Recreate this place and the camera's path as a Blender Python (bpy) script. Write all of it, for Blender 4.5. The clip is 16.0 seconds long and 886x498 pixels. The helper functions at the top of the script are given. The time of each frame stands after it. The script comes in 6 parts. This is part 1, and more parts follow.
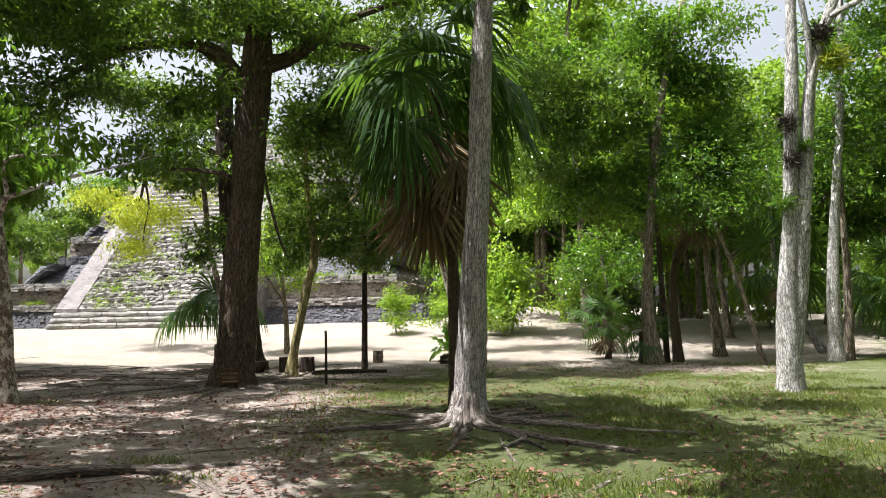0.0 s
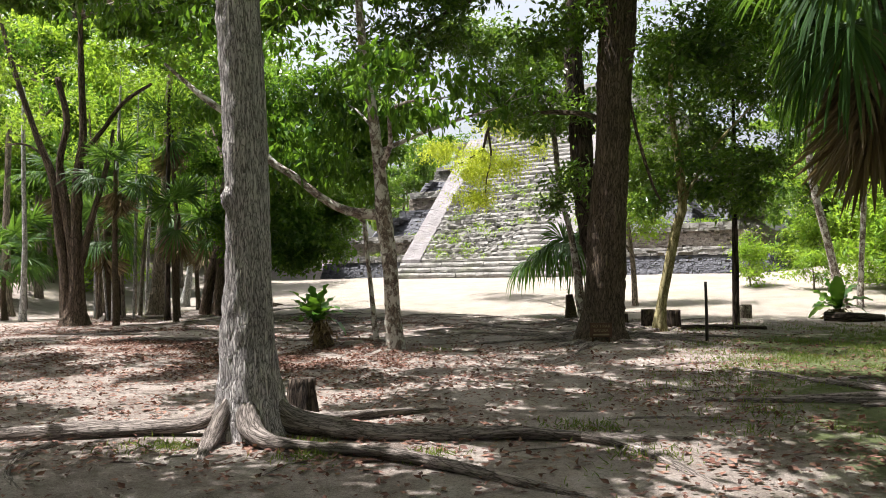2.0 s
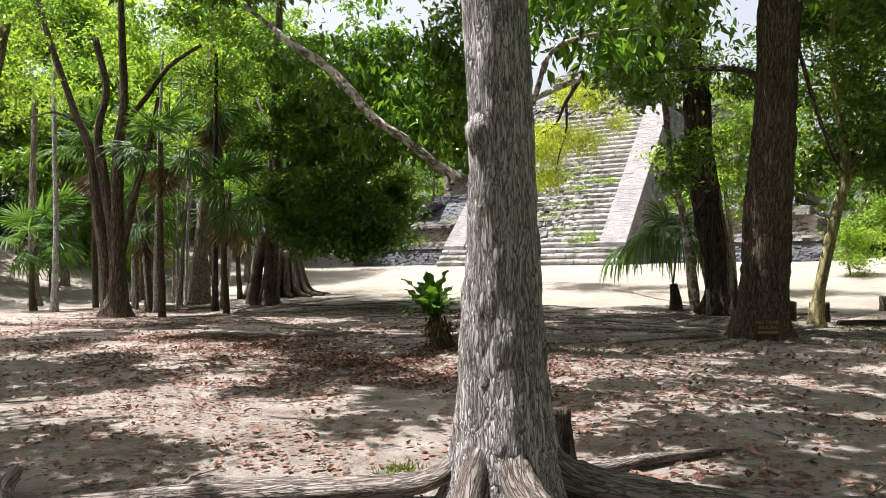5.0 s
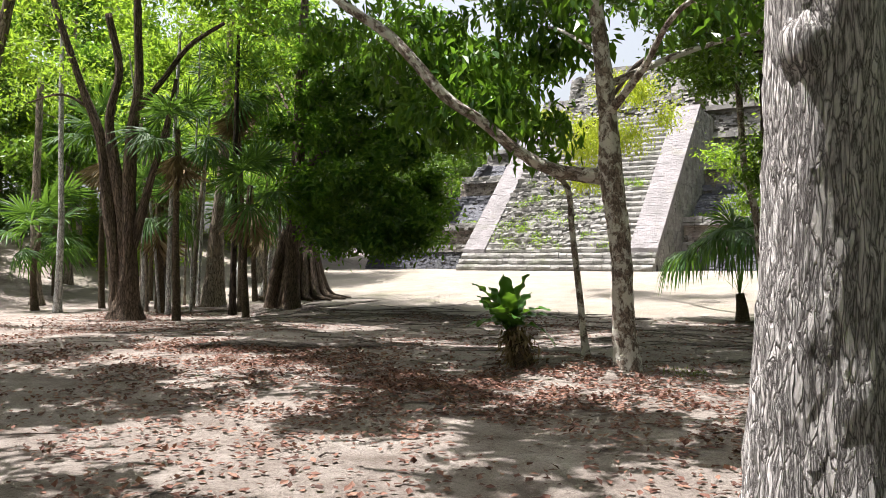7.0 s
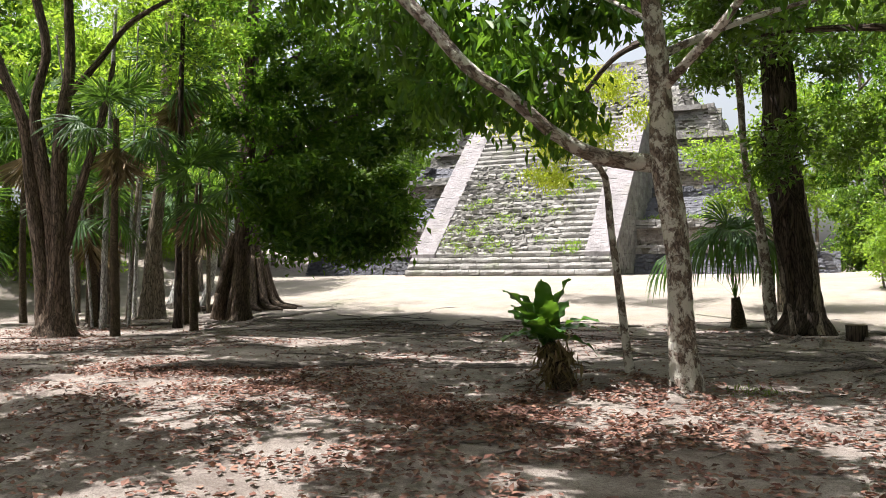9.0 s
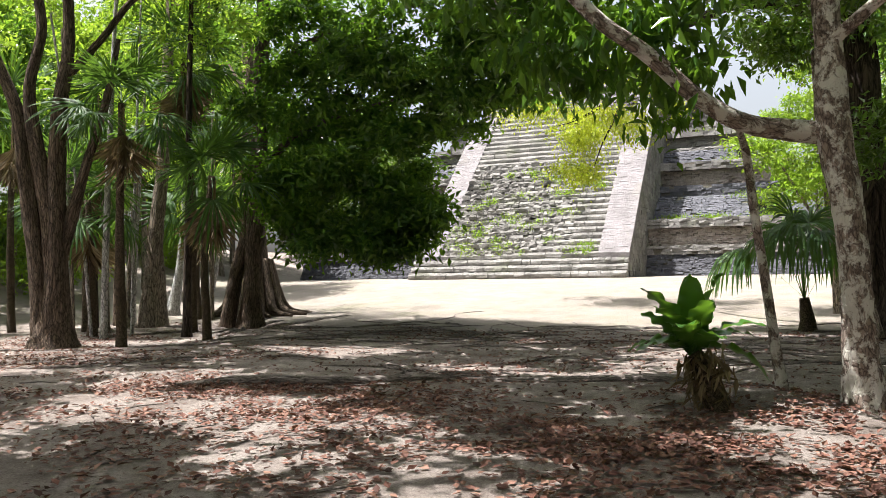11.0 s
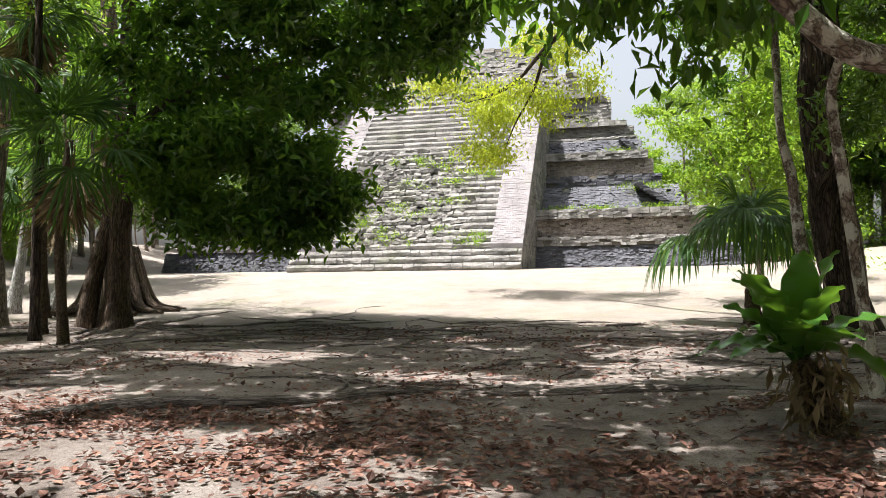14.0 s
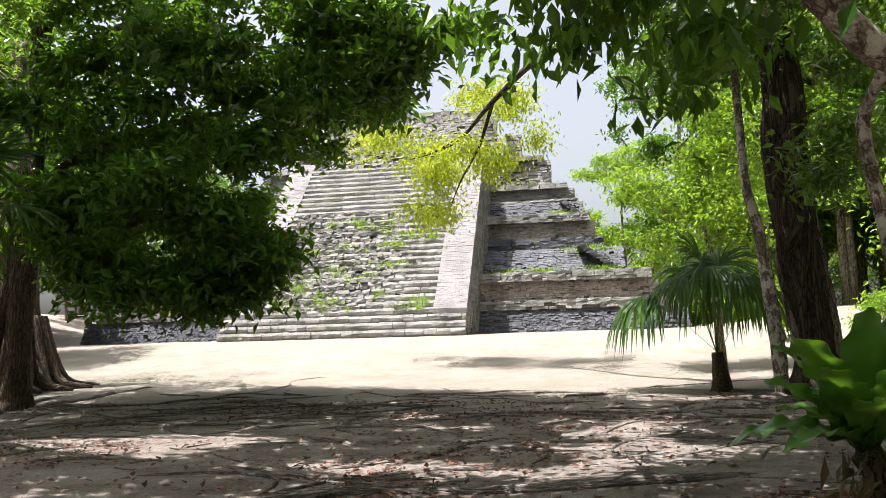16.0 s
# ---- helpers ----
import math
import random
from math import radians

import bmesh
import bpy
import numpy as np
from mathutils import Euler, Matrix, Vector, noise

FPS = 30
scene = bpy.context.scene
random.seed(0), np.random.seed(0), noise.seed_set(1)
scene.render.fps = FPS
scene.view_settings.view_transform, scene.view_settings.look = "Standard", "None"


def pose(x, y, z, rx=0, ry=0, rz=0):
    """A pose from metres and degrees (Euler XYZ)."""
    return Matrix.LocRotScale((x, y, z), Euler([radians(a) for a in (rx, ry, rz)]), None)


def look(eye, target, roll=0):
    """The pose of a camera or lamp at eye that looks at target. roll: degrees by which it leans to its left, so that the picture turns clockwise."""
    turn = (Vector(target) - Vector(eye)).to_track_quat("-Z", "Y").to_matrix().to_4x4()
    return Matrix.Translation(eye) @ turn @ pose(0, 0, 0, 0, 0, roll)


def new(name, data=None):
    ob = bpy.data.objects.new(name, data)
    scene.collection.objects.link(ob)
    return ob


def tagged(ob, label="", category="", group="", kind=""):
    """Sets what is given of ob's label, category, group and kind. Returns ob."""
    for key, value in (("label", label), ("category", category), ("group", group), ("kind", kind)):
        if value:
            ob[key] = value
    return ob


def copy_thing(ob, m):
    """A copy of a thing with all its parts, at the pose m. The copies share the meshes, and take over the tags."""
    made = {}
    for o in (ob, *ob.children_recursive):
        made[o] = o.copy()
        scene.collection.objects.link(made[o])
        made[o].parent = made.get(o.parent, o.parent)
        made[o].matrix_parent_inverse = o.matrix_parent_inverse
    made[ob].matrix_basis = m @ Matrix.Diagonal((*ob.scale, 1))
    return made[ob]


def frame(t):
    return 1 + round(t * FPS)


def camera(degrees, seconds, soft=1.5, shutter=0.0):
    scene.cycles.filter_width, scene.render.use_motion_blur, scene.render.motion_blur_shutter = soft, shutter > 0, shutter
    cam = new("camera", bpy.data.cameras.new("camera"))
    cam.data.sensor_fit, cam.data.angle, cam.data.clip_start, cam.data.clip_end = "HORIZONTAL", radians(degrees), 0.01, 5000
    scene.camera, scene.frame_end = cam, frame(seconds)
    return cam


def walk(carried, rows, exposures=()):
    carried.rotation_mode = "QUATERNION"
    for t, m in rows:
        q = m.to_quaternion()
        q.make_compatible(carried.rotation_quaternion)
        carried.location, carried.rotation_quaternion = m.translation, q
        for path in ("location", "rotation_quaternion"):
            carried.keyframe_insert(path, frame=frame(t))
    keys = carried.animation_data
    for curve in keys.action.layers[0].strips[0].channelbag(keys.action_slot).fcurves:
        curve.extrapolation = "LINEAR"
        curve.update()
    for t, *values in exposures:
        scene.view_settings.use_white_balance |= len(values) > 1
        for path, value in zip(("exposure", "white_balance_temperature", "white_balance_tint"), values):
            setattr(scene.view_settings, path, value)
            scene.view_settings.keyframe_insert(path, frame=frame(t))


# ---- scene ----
cam = camera(58.0, 16.0, soft=0.4)
PATH = [
    (0, (19.938, -0.854, 1.611), (19.649, 1.12, 1.766), -1.2),
    (0.5, (19.518, -0.554, 1.632), (18.965, 1.364, 1.759), -1.0),
    (1, (19.128, -0.357, 1.636), (18.37, 1.492, 1.74), -0.8),
    (1.5, (18.68, -0.11, 1.63), (17.766, 1.668, 1.703), -0.9),
    (2, (18.155, 0.073, 1.593), (17.151, 1.803, 1.642), -1.1),
    (2.5, (17.552, 0.246, 1.55), (16.518, 1.957, 1.588), -1.2),
    (3, (16.958, 0.421, 1.541), (15.922, 2.131, 1.575), -1.2),
    (3.5, (16.393, 0.624, 1.557), (15.372, 2.343, 1.587), -1.1),
    (4, (15.831, 0.849, 1.551), (14.821, 2.575, 1.576), -1.2),
    (6.5, (13.323, 2.263, 1.541), (12.295, 3.979, 1.559), -0.4),
    (7, (12.832, 2.534, 1.513), (11.816, 4.256, 1.544), -0.0),
    (7.5, (12.333, 2.762, 1.505), (11.352, 4.505, 1.538), -0.2),
    (8, (11.852, 3.015, 1.509), (10.918, 4.783, 1.541), -0.4),
    (10.5, (9.414, 4.4, 1.4), (8.617, 6.233, 1.46), -0.6),
    (11, (8.9, 4.616, 1.389), (8.097, 6.447, 1.447), -0.9),
    (11.5, (8.453, 4.88, 1.407), (7.675, 6.722, 1.462), -0.9),
    (12, (8.089, 5.186, 1.416), (7.36, 7.048, 1.459), -0.5),
    (12.5, (7.726, 5.414, 1.361), (7.068, 7.302, 1.391), -0.1),
    (13, (7.444, 5.703, 1.31), (6.849, 7.612, 1.328), -0.0),
    (13.5, (7.193, 6.11, 1.297), (6.663, 8.038, 1.317), -0.4),
    (14, (6.93, 6.52, 1.28), (6.457, 8.463, 1.319), -0.9),
    (14.5, (6.773, 6.975, 1.257), (6.359, 8.93, 1.333), -1.5),
    (15, (6.638, 7.375, 1.212), (6.271, 9.337, 1.329), -1.9),
    (15.5, (6.539, 7.657, 1.229), (6.207, 9.622, 1.389), -1.6),
    (16, (6.488, 7.84, 1.289), (6.173, 9.805, 1.489), -1.7),
]
walk(cam, [(t, look(eye, target, roll)) for t, eye, target, roll in PATH])

# ---- light ----
scene.view_settings.exposure = 1.38
world = bpy.data.worlds.new("sky")
scene.world = world
world.use_nodes = True
wn = world.node_tree.nodes
sky = wn.new("ShaderNodeTexSky")
sky.sky_type, sky.sun_disc = "NISHITA", False
SUN_EL, SUN_AZ = radians(71), radians(-112)  # azimuth clockwise from +y
sky.sun_elevation, sky.sun_rotation = SUN_EL, SUN_AZ
sky.dust_density, sky.air_density = 6.0, 1.0
wn["Background"].inputs[1].default_value = 0.096
haze = wn.new("ShaderNodeHueSaturation")
haze.inputs["Saturation"].default_value, haze.inputs["Value"].default_value = 0.4, 1.12
world.node_tree.links.new(sky.outputs[0], haze.inputs["Color"])
world.node_tree.links.new(haze.outputs[0], wn["Background"].inputs[0])
sun_data = bpy.data.lights.new("sun", "SUN")
sun_data.energy, sun_data.angle, sun_data.color = 5.0, radians(0.45), (1.0, 0.97, 0.94)
sun = new("sun", sun_data)
sun_from = Vector((math.sin(SUN_AZ) * math.cos(SUN_EL), math.cos(SUN_AZ) * math.cos(SUN_EL), math.sin(SUN_EL)))
sun.matrix_world = look(sun_from * 60, (0, 0, 0))


# ---- materials ----
class Nodes:
    """Short forms for building a node material."""

    def __init__(self, name, rough=0.9, spec=0.3):
        self.mat = bpy.data.materials.new(name)
        self.mat.use_nodes = True
        self.tree = self.mat.node_tree
        self.bsdf = self.tree.nodes["Principled BSDF"]
        self.out = self.tree.nodes["Material Output"]
        self.bsdf.inputs["Roughness"].default_value = rough
        self.bsdf.inputs["Specular IOR Level"].default_value = spec

    def add(self, kind, **values):
        n = self.tree.nodes.new(kind)
        for k, v in values.items():
            n.inputs[k].default_value = v
        return n

    def link(self, a, b):
        self.tree.links.new(a, b)

    def coord(self, scale, attribute=""):
        m = self.add("ShaderNodeMapping")
        m.inputs["Scale"].default_value = scale
        if attribute:
            a = self.tree.nodes.new("ShaderNodeAttribute")
            a.attribute_name = attribute
            self.link(a.outputs["Vector"], m.inputs[0])
        else:
            self.link(self.tree.nodes.new("ShaderNodeTexCoord").outputs["Object"], m.inputs[0])
        return m.outputs[0]

    def noise(self, vec, scale, detail=5.0, rough=0.6, distort=0.0):
        n = self.add("ShaderNodeTexNoise", Scale=scale, Detail=detail, Roughness=rough, Distortion=distort)
        self.link(vec, n.inputs["Vector"])
        return n.outputs["Fac"]

    def cracks(self, vec, scale, random_=1.0):
        n = self.add("ShaderNodeTexVoronoi", Scale=scale, Randomness=random_)
        n.feature = "DISTANCE_TO_EDGE"
        self.link(vec, n.inputs["Vector"])
        return n.outputs["Distance"]

    def ramp(self, fac, *stops):
        n = self.tree.nodes.new("ShaderNodeValToRGB")
        el = n.color_ramp.elements
        while len(el) < len(stops):
            el.new(0.5)
        for e, (p, c) in zip(el, stops):
            e.position = p
            e.color = (c, c, c, 1) if isinstance(c, (int, float)) else (*c, 1)
        self.link(fac, n.inputs[0])
        return n.outputs[0]

    def mix(self, fac, a, b, mode="MIX"):
        n = self.tree.nodes.new("ShaderNodeMix")
        n.data_type, n.blend_type = "RGBA", mode
        for sock, v in ((n.inputs[0], fac), (n.inputs[6], a), (n.inputs[7], b)):
            if isinstance(v, (int, float)):
                sock.default_value = v
            elif isinstance(v, tuple):
                sock.default_value = (*v, 1)
            else:
                self.link(v, sock)
        return n.outputs[2]

    def attr(self, name):
        a = self.tree.nodes.new("ShaderNodeAttribute")
        a.attribute_name = name
        return a.outputs["Fac"]

    def island(self):
        return self.tree.nodes.new("ShaderNodeNewGeometry").outputs["Random Per Island"]

    def object_random(self):
        return self.tree.nodes.new("ShaderNodeObjectInfo").outputs["Random"]

    def color(self, c):
        if isinstance(c, tuple):
            self.bsdf.inputs["Base Color"].default_value = (*c, 1)
        else:
            self.link(c, self.bsdf.inputs["Base Color"])

    def bump(self, height, strength=0.5, distance=0.02):
        b = self.add("ShaderNodeBump", Strength=strength, Distance=distance)
        self.link(height, b.inputs["Height"])
        self.link(b.outputs[0], self.bsdf.inputs["Normal"])


def bark_material(name, dark, mid, pale, stretch=0.16, scale=26, blotch=None, blotch_at=0.6, depth=0.03):
    n = Nodes(name, 0.92, 0.15)
    v = n.coord((1, 1, stretch), "bark")
    fine = n.noise(v, scale * 2.2, 6, 0.65)
    wide = n.noise(n.coord((1, 1, 0.5), "bark"), 2.3, 4, 0.6)
    wob = n.add("ShaderNodeVectorMath")
    wob.operation = "ADD"
    nz = n.add("ShaderNodeTexNoise", Scale=scale * 0.5, Detail=3.0)
    n.link(v, nz.inputs["Vector"])
    sc = n.add("ShaderNodeVectorMath")
    sc.operation = "SCALE"
    n.link(nz.outputs["Color"], sc.inputs[0])
    sc.inputs["Scale"].default_value = 0.05
    n.link(v, wob.inputs[0])
    n.link(sc.outputs[0], wob.inputs[1])
    ridge = n.noise(wob.outputs[0], scale * 0.55, 7, 0.62, 0.25)
    off = n.add("ShaderNodeMath")
    off.operation = "SUBTRACT"
    n.link(ridge, off.inputs[0])
    off.inputs[1].default_value = 0.5
    gap = n.add("ShaderNodeMath")
    gap.operation = "ABSOLUTE"
    n.link(off.outputs[0], gap.inputs[0])
    lines = n.ramp(gap.outputs[0], (0.0, 0.08), (0.02, 0.62), (0.075, 1.0))
    crack = n.cracks(wob.outputs[0], scale)
    plate = n.mix(0.8, lines, n.ramp(crack, (0.0, 0.0), (0.05, 0.6), (0.13, 1.0)), "MULTIPLY")
    col = n.ramp(fine, (0.28, mid), (0.72, pale))
    col = n.mix(n.ramp(wide, (0.35, 0.0), (0.7, 0.55)), col, mid)
    col = n.mix(plate, dark, col)
    if blotch:
        b = n.noise(n.coord((1, 1, 0.8), "bark"), 7.0, 5, 0.7, 0.4)
        col = n.mix(n.ramp(b, (blotch_at - 0.05, 0.0), (blotch_at + 0.03, 0.85)), col, blotch)
    n.color(col)
    h = n.mix(0.4, plate, fine)
    n.bump(h, 0.9, depth)
    return n.mat


def leaf_material(name, a, b, c, through_color, amount=0.3, rough=0.42, branch=0.0):
    n = Nodes(name, rough, 0.36)
    col = n.ramp(n.island(), (0.0, a), (0.55, b), (1.0, c))
    if branch:
        v = n.coord((1, 1, 1))
        age = n.ramp(n.noise(v, 1.5, 3, 0.6), (0.34, 1 - branch), (0.5, 0.85), (0.66, 1 + branch))
        col = n.mix(1.0, col, age, "MULTIPLY")
        col = n.mix(n.ramp(n.noise(v, 0.55, 3, 0.6), (0.5, 0.0), (0.68, 0.35)), col, through_color)
    n.color(col)
    t = n.tree.nodes.new("ShaderNodeBsdfTranslucent")
    n.link(n.mix(0.7, col, through_color), t.inputs[0])
    m = n.tree.nodes.new("ShaderNodeMixShader")
    m.inputs[0].default_value = amount
    n.link(n.bsdf.outputs[0], m.inputs[1])
    n.link(t.outputs[0], m.inputs[2])
    n.link(m.outputs[0], n.out.inputs["Surface"])
    return n.mat


def stone_material(name, dark, mid, pale, stain=0.5, lichen=(0.16, 0.18, 0.09)):
    n = Nodes(name, 0.95, 0.15)
    v = n.coord((1, 1, 1))
    col = n.ramp(n.island(), (0.0, mid), (0.5, pale), (1.0, mid))
    grain = n.noise(v, 14, 6, 0.7)
    col = n.mix(n.ramp(grain, (0.3, 0.5), (0.7, 0.0)), col, dark)
    wide = n.noise(v, 1.1, 6, 0.68, 0.3)
    col = n.mix(n.ramp(wide, (0.42, 0.0), (0.68, stain)), col, dark)
    moss = n.noise(v, 0.55, 6, 0.7, 0.6)
    col = n.mix(n.ramp(moss, (0.55, 0.0), (0.75, 0.55)), col, lichen)
    n.color(col)
    n.bump(n.noise(v, 9, 8, 0.75), 1.0, 0.06)
    return n.mat


BARK_PALE = bark_material("bark_pale_grey", (0.08, 0.067, 0.064), (0.60, 0.55, 0.54), (0.80, 0.75, 0.75), 0.13, 42, depth=0.04)
BARK_BROWN = bark_material("bark_brown", (0.025, 0.02, 0.016), (0.115, 0.083, 0.062), (0.25, 0.19, 0.145), 0.16, 22, depth=0.05)
BARK_DARK = bark_material("bark_dark", (0.01, 0.008, 0.007), (0.05, 0.037, 0.029), (0.15, 0.115, 0.092), 0.14, 14, depth=0.05)
BARK_SPECKLE = bark_material("bark_speckled", (0.05, 0.035, 0.03), (0.20, 0.15, 0.12), (0.34, 0.28, 0.24), 0.5, 18,
                             (0.60, 0.57, 0.51), 0.52, depth=0.015)
BARK_WHITE = bark_material("bark_whitish", (0.08, 0.075, 0.07), (0.42, 0.41, 0.40), (0.70, 0.69, 0.67), 0.3, 22,
                           (0.14, 0.13, 0.11), 0.62, depth=0.02)
BARK_YELLOW = bark_material("bark_yellowish", (0.10, 0.08, 0.03), (0.32, 0.27, 0.13), (0.50, 0.44, 0.26), 0.25, 12, depth=0.012)
BARK_FOREST = bark_material("bark_forest", (0.03, 0.024, 0.02), (0.23, 0.185, 0.145), (0.43, 0.36, 0.29), 0.15, 20,
                            (0.36, 0.34, 0.29), 0.63, depth=0.03)
BARK_FIBRE = bark_material("palm_trunk_fibre", (0.02, 0.015, 0.01), (0.11, 0.08, 0.055), (0.22, 0.17, 0.12), 0.9, 24, depth=0.03)
ROOT_BARK = bark_material("root_bark", (0.035, 0.028, 0.024), (0.20, 0.165, 0.147), (0.37, 0.325, 0.30), 0.12, 34, depth=0.02)

LEAF_DARK = leaf_material("leaf_dark_green", (0.015, 0.044, 0.012), (0.042, 0.105, 0.018), (0.125, 0.225, 0.027), (0.24, 0.45, 0.03), 0.37, 0.26, branch=0.55)
LEAF_MID = leaf_material("leaf_green", (0.016, 0.044, 0.011), (0.042, 0.10, 0.017), (0.12, 0.21, 0.025), (0.28, 0.46, 0.035), 0.28, 0.3, branch=0.55)
LEAF_BRIGHT = leaf_material("leaf_bright_green", (0.04, 0.10, 0.014), (0.09, 0.19, 0.022), (0.18, 0.30, 0.03), (0.46, 0.66, 0.05), 0.46, branch=0.5)
LEAF_YELLOW = leaf_material("leaf_yellow_green", (0.12, 0.19, 0.012), (0.22, 0.285, 0.02), (0.34, 0.37, 0.03), (0.60, 0.68, 0.05), 0.45, branch=0.3)
PALM_GREEN = leaf_material("palm_green", (0.012, 0.042, 0.010), (0.026, 0.078, 0.014), (0.055, 0.125, 0.022), (0.22, 0.40, 0.04), 0.3, 0.55)
PALM_DEAD = leaf_material("palm_dead", (0.07, 0.052, 0.028), (0.145, 0.108, 0.058), (0.26, 0.20, 0.115), (0.4, 0.28, 0.12), 0.2, 0.8)
NEST_LEAF = leaf_material("glossy_big_leaf", (0.032, 0.095, 0.014), (0.045, 0.125, 0.017), (0.075, 0.17, 0.024), (0.24, 0.46, 0.03), 0.22, 0.3)
LITTER = leaf_material("dead_leaf", (0.04, 0.018, 0.013), (0.135, 0.056, 0.04), (0.25, 0.14, 0.10), (0.3, 0.14, 0.06), 0.08, 0.75)
GRASS = leaf_material("grass_blade", (0.05, 0.085, 0.015), (0.10, 0.15, 0.025), (0.20, 0.21, 0.05), (0.3, 0.4, 0.05), 0.25, 0.6)

STONE = stone_material("limestone_grey", (0.06, 0.057, 0.055), (0.29, 0.275, 0.26), (0.37, 0.355, 0.335), 0.6)
STONE_PALE = stone_material("limestone_pale", (0.11, 0.102, 0.102), (0.25, 0.23, 0.235), (0.31, 0.288, 0.294), 0.6, (0.22, 0.21, 0.15))
STONE_WARM = stone_material("limestone_warm", (0.10, 0.082, 0.072), (0.33, 0.28, 0.245), (0.47, 0.42, 0.38), 0.7, (0.17, 0.15, 0.10))
STONE_DARK = stone_material("limestone_blackened", (0.035, 0.035, 0.042), (0.115, 0.117, 0.132), (0.17, 0.17, 0.19), 0.45, (0.07, 0.085, 0.05))
MORTAR = stone_material("mortar_core", (0.05, 0.045, 0.04), (0.13, 0.12, 0.10), (0.2, 0.18, 0.15), 0.5)


def ground_material():
    n = Nodes("ground_soil", 0.95, 0.12)
    v = n.coord((1, 1, 1))
    soil = n.ramp(n.noise(v, 1.3, 8, 0.7), (0.3, (0.15, 0.118, 0.102)), (0.5, (0.31, 0.265, 0.238)), (0.72, (0.46, 0.41, 0.375)))
    speck = n.cracks(v, 16)
    soil = n.mix(n.ramp(n.noise(v, 30, 5, 0.75), (0.50, 0.0), (0.62, 0.38)), soil, (0.085, 0.052, 0.038))
    soil = n.mix(n.ramp(speck, (0.0, 0.35), (0.05, 0.0)), soil, (0.05, 0.035, 0.025))
    soil = n.mix(n.ramp(n.noise(v, 95, 4, 0.7), (0.54, 0.0), (0.64, 0.5)), soil, (0.06, 0.04, 0.03))
    soil = n.mix(n.ramp(n.noise(v, 70, 4, 0.7), (0.58, 0.0), (0.66, 0.45)), soil, (0.55, 0.49, 0.44))
    moss = n.ramp(n.noise(v, 30, 6, 0.75), (0.3, (0.032, 0.048, 0.012)), (0.55, (0.072, 0.105, 0.022)), (0.8, (0.17, 0.165, 0.06)))
    edge = n.noise(v, 2.2, 8, 0.75)
    am = n.add("ShaderNodeMath")
    am.operation = "ADD"
    n.link(n.attr("grass"), am.inputs[0])
    n.link(edge, am.inputs[1])
    col = n.mix(n.ramp(am.outputs[0], (0.8, 0.0), (1.5, 0.85)), soil, moss)
    lawn = n.ramp(n.noise(v, 0.9, 8, 0.72), (0.3, (0.21, 0.185, 0.155)), (0.5, (0.27, 0.235, 0.205)), (0.7, (0.315, 0.275, 0.25)))
    lawn = n.mix(n.ramp(n.noise(v, 0.35, 5, 0.7), (0.5, 0.0), (0.7, 0.4)), lawn, (0.22, 0.23, 0.13))
    pm = n.add("ShaderNodeMath")
    pm.operation = "ADD"
    n.link(n.attr("plaza"), pm.inputs[0])
    n.link(edge, pm.inputs[1])
    col = n.mix(n.ramp(pm.outputs[0], (0.85, 0.0), (1.15, 1.0)), col, lawn)
    n.color(col)
    n.bump(n.noise(v, 20, 10, 0.8), 0.9, 0.06)
    return n.mat


GROUND = ground_material()


def plain_material(name, color, rough=0.8, vary=0.4):
    n = Nodes(name, rough, 0.25)
    f = n.noise(n.coord((1, 1, 1)), 18, 6, 0.7)
    n.color(n.ramp(f, (0.3, tuple(c * (1 - vary) for c in color)), (0.7, color)))
    n.bump(f, 0.4, 0.01)
    return n.mat


SIGN_WOOD = plain_material("sign_wood", (0.085, 0.045, 0.026))
SIGN_PAINT = plain_material("sign_paint", (0.24, 0.19, 0.11), 0.7, 0.2)
POST_WOOD = plain_material("post_wood", (0.035, 0.028, 0.024))
AIR_PLANT = plain_material("air_plant_brown", (0.05, 0.042, 0.03))
CUT_WOOD = plain_material("cut_wood", (0.20, 0.15, 0.10))


# ---- mesh helpers ----
def mesh_np(name, verts, faces, material, smooth=False, bark=None):
    me = bpy.data.meshes.new(name)
    verts, faces = np.asarray(verts, np.float32), np.asarray(faces, np.int32)
    k = faces.shape[1]
    me.vertices.add(len(verts))
    me.vertices.foreach_set("co", verts.ravel())
    me.loops.add(faces.size)
    me.loops.foreach_set("vertex_index", faces.ravel())
    me.polygons.add(len(faces))
    me.polygons.foreach_set("loop_start", np.arange(len(faces), dtype=np.int32) * k)
    me.polygons.foreach_set("use_smooth", np.full(len(faces), smooth))
    me.update(calc_edges=True)
    if bark is not None:
        at = me.attributes.new("bark", "FLOAT_VECTOR", "POINT")
        at.data.foreach_set("vector", np.asarray(bark, np.float32).ravel())
    me.materials.append(material)
    return me


def thing(name, at, label, category, group="", kind=""):
    """The Empty at a thing's base."""
    ob = new(name)
    ob.empty_display_size = 0.2
    ob.matrix_world = Matrix.Translation(at)
    ob["at"] = tuple(at)
    return tagged(ob, label, category, group, kind)


def part(name, me, parent, label="", m=None):
    """One mesh, given in world coordinates, as a part of a thing or of a part."""
    ob = new(name, me)
    ob.parent = parent
    root = parent if parent.parent is None else parent.parent
    if m is None:
        ob.matrix_parent_inverse = Matrix.Translation(Vector(root["at"])).inverted() if parent is root else Matrix.Identity(4)
    else:
        ob.matrix_parent_inverse = Matrix.Translation(Vector(root["at"])).inverted() if parent is root else Matrix.Identity(4)
        ob.matrix_basis = m
    return tagged(ob, label)


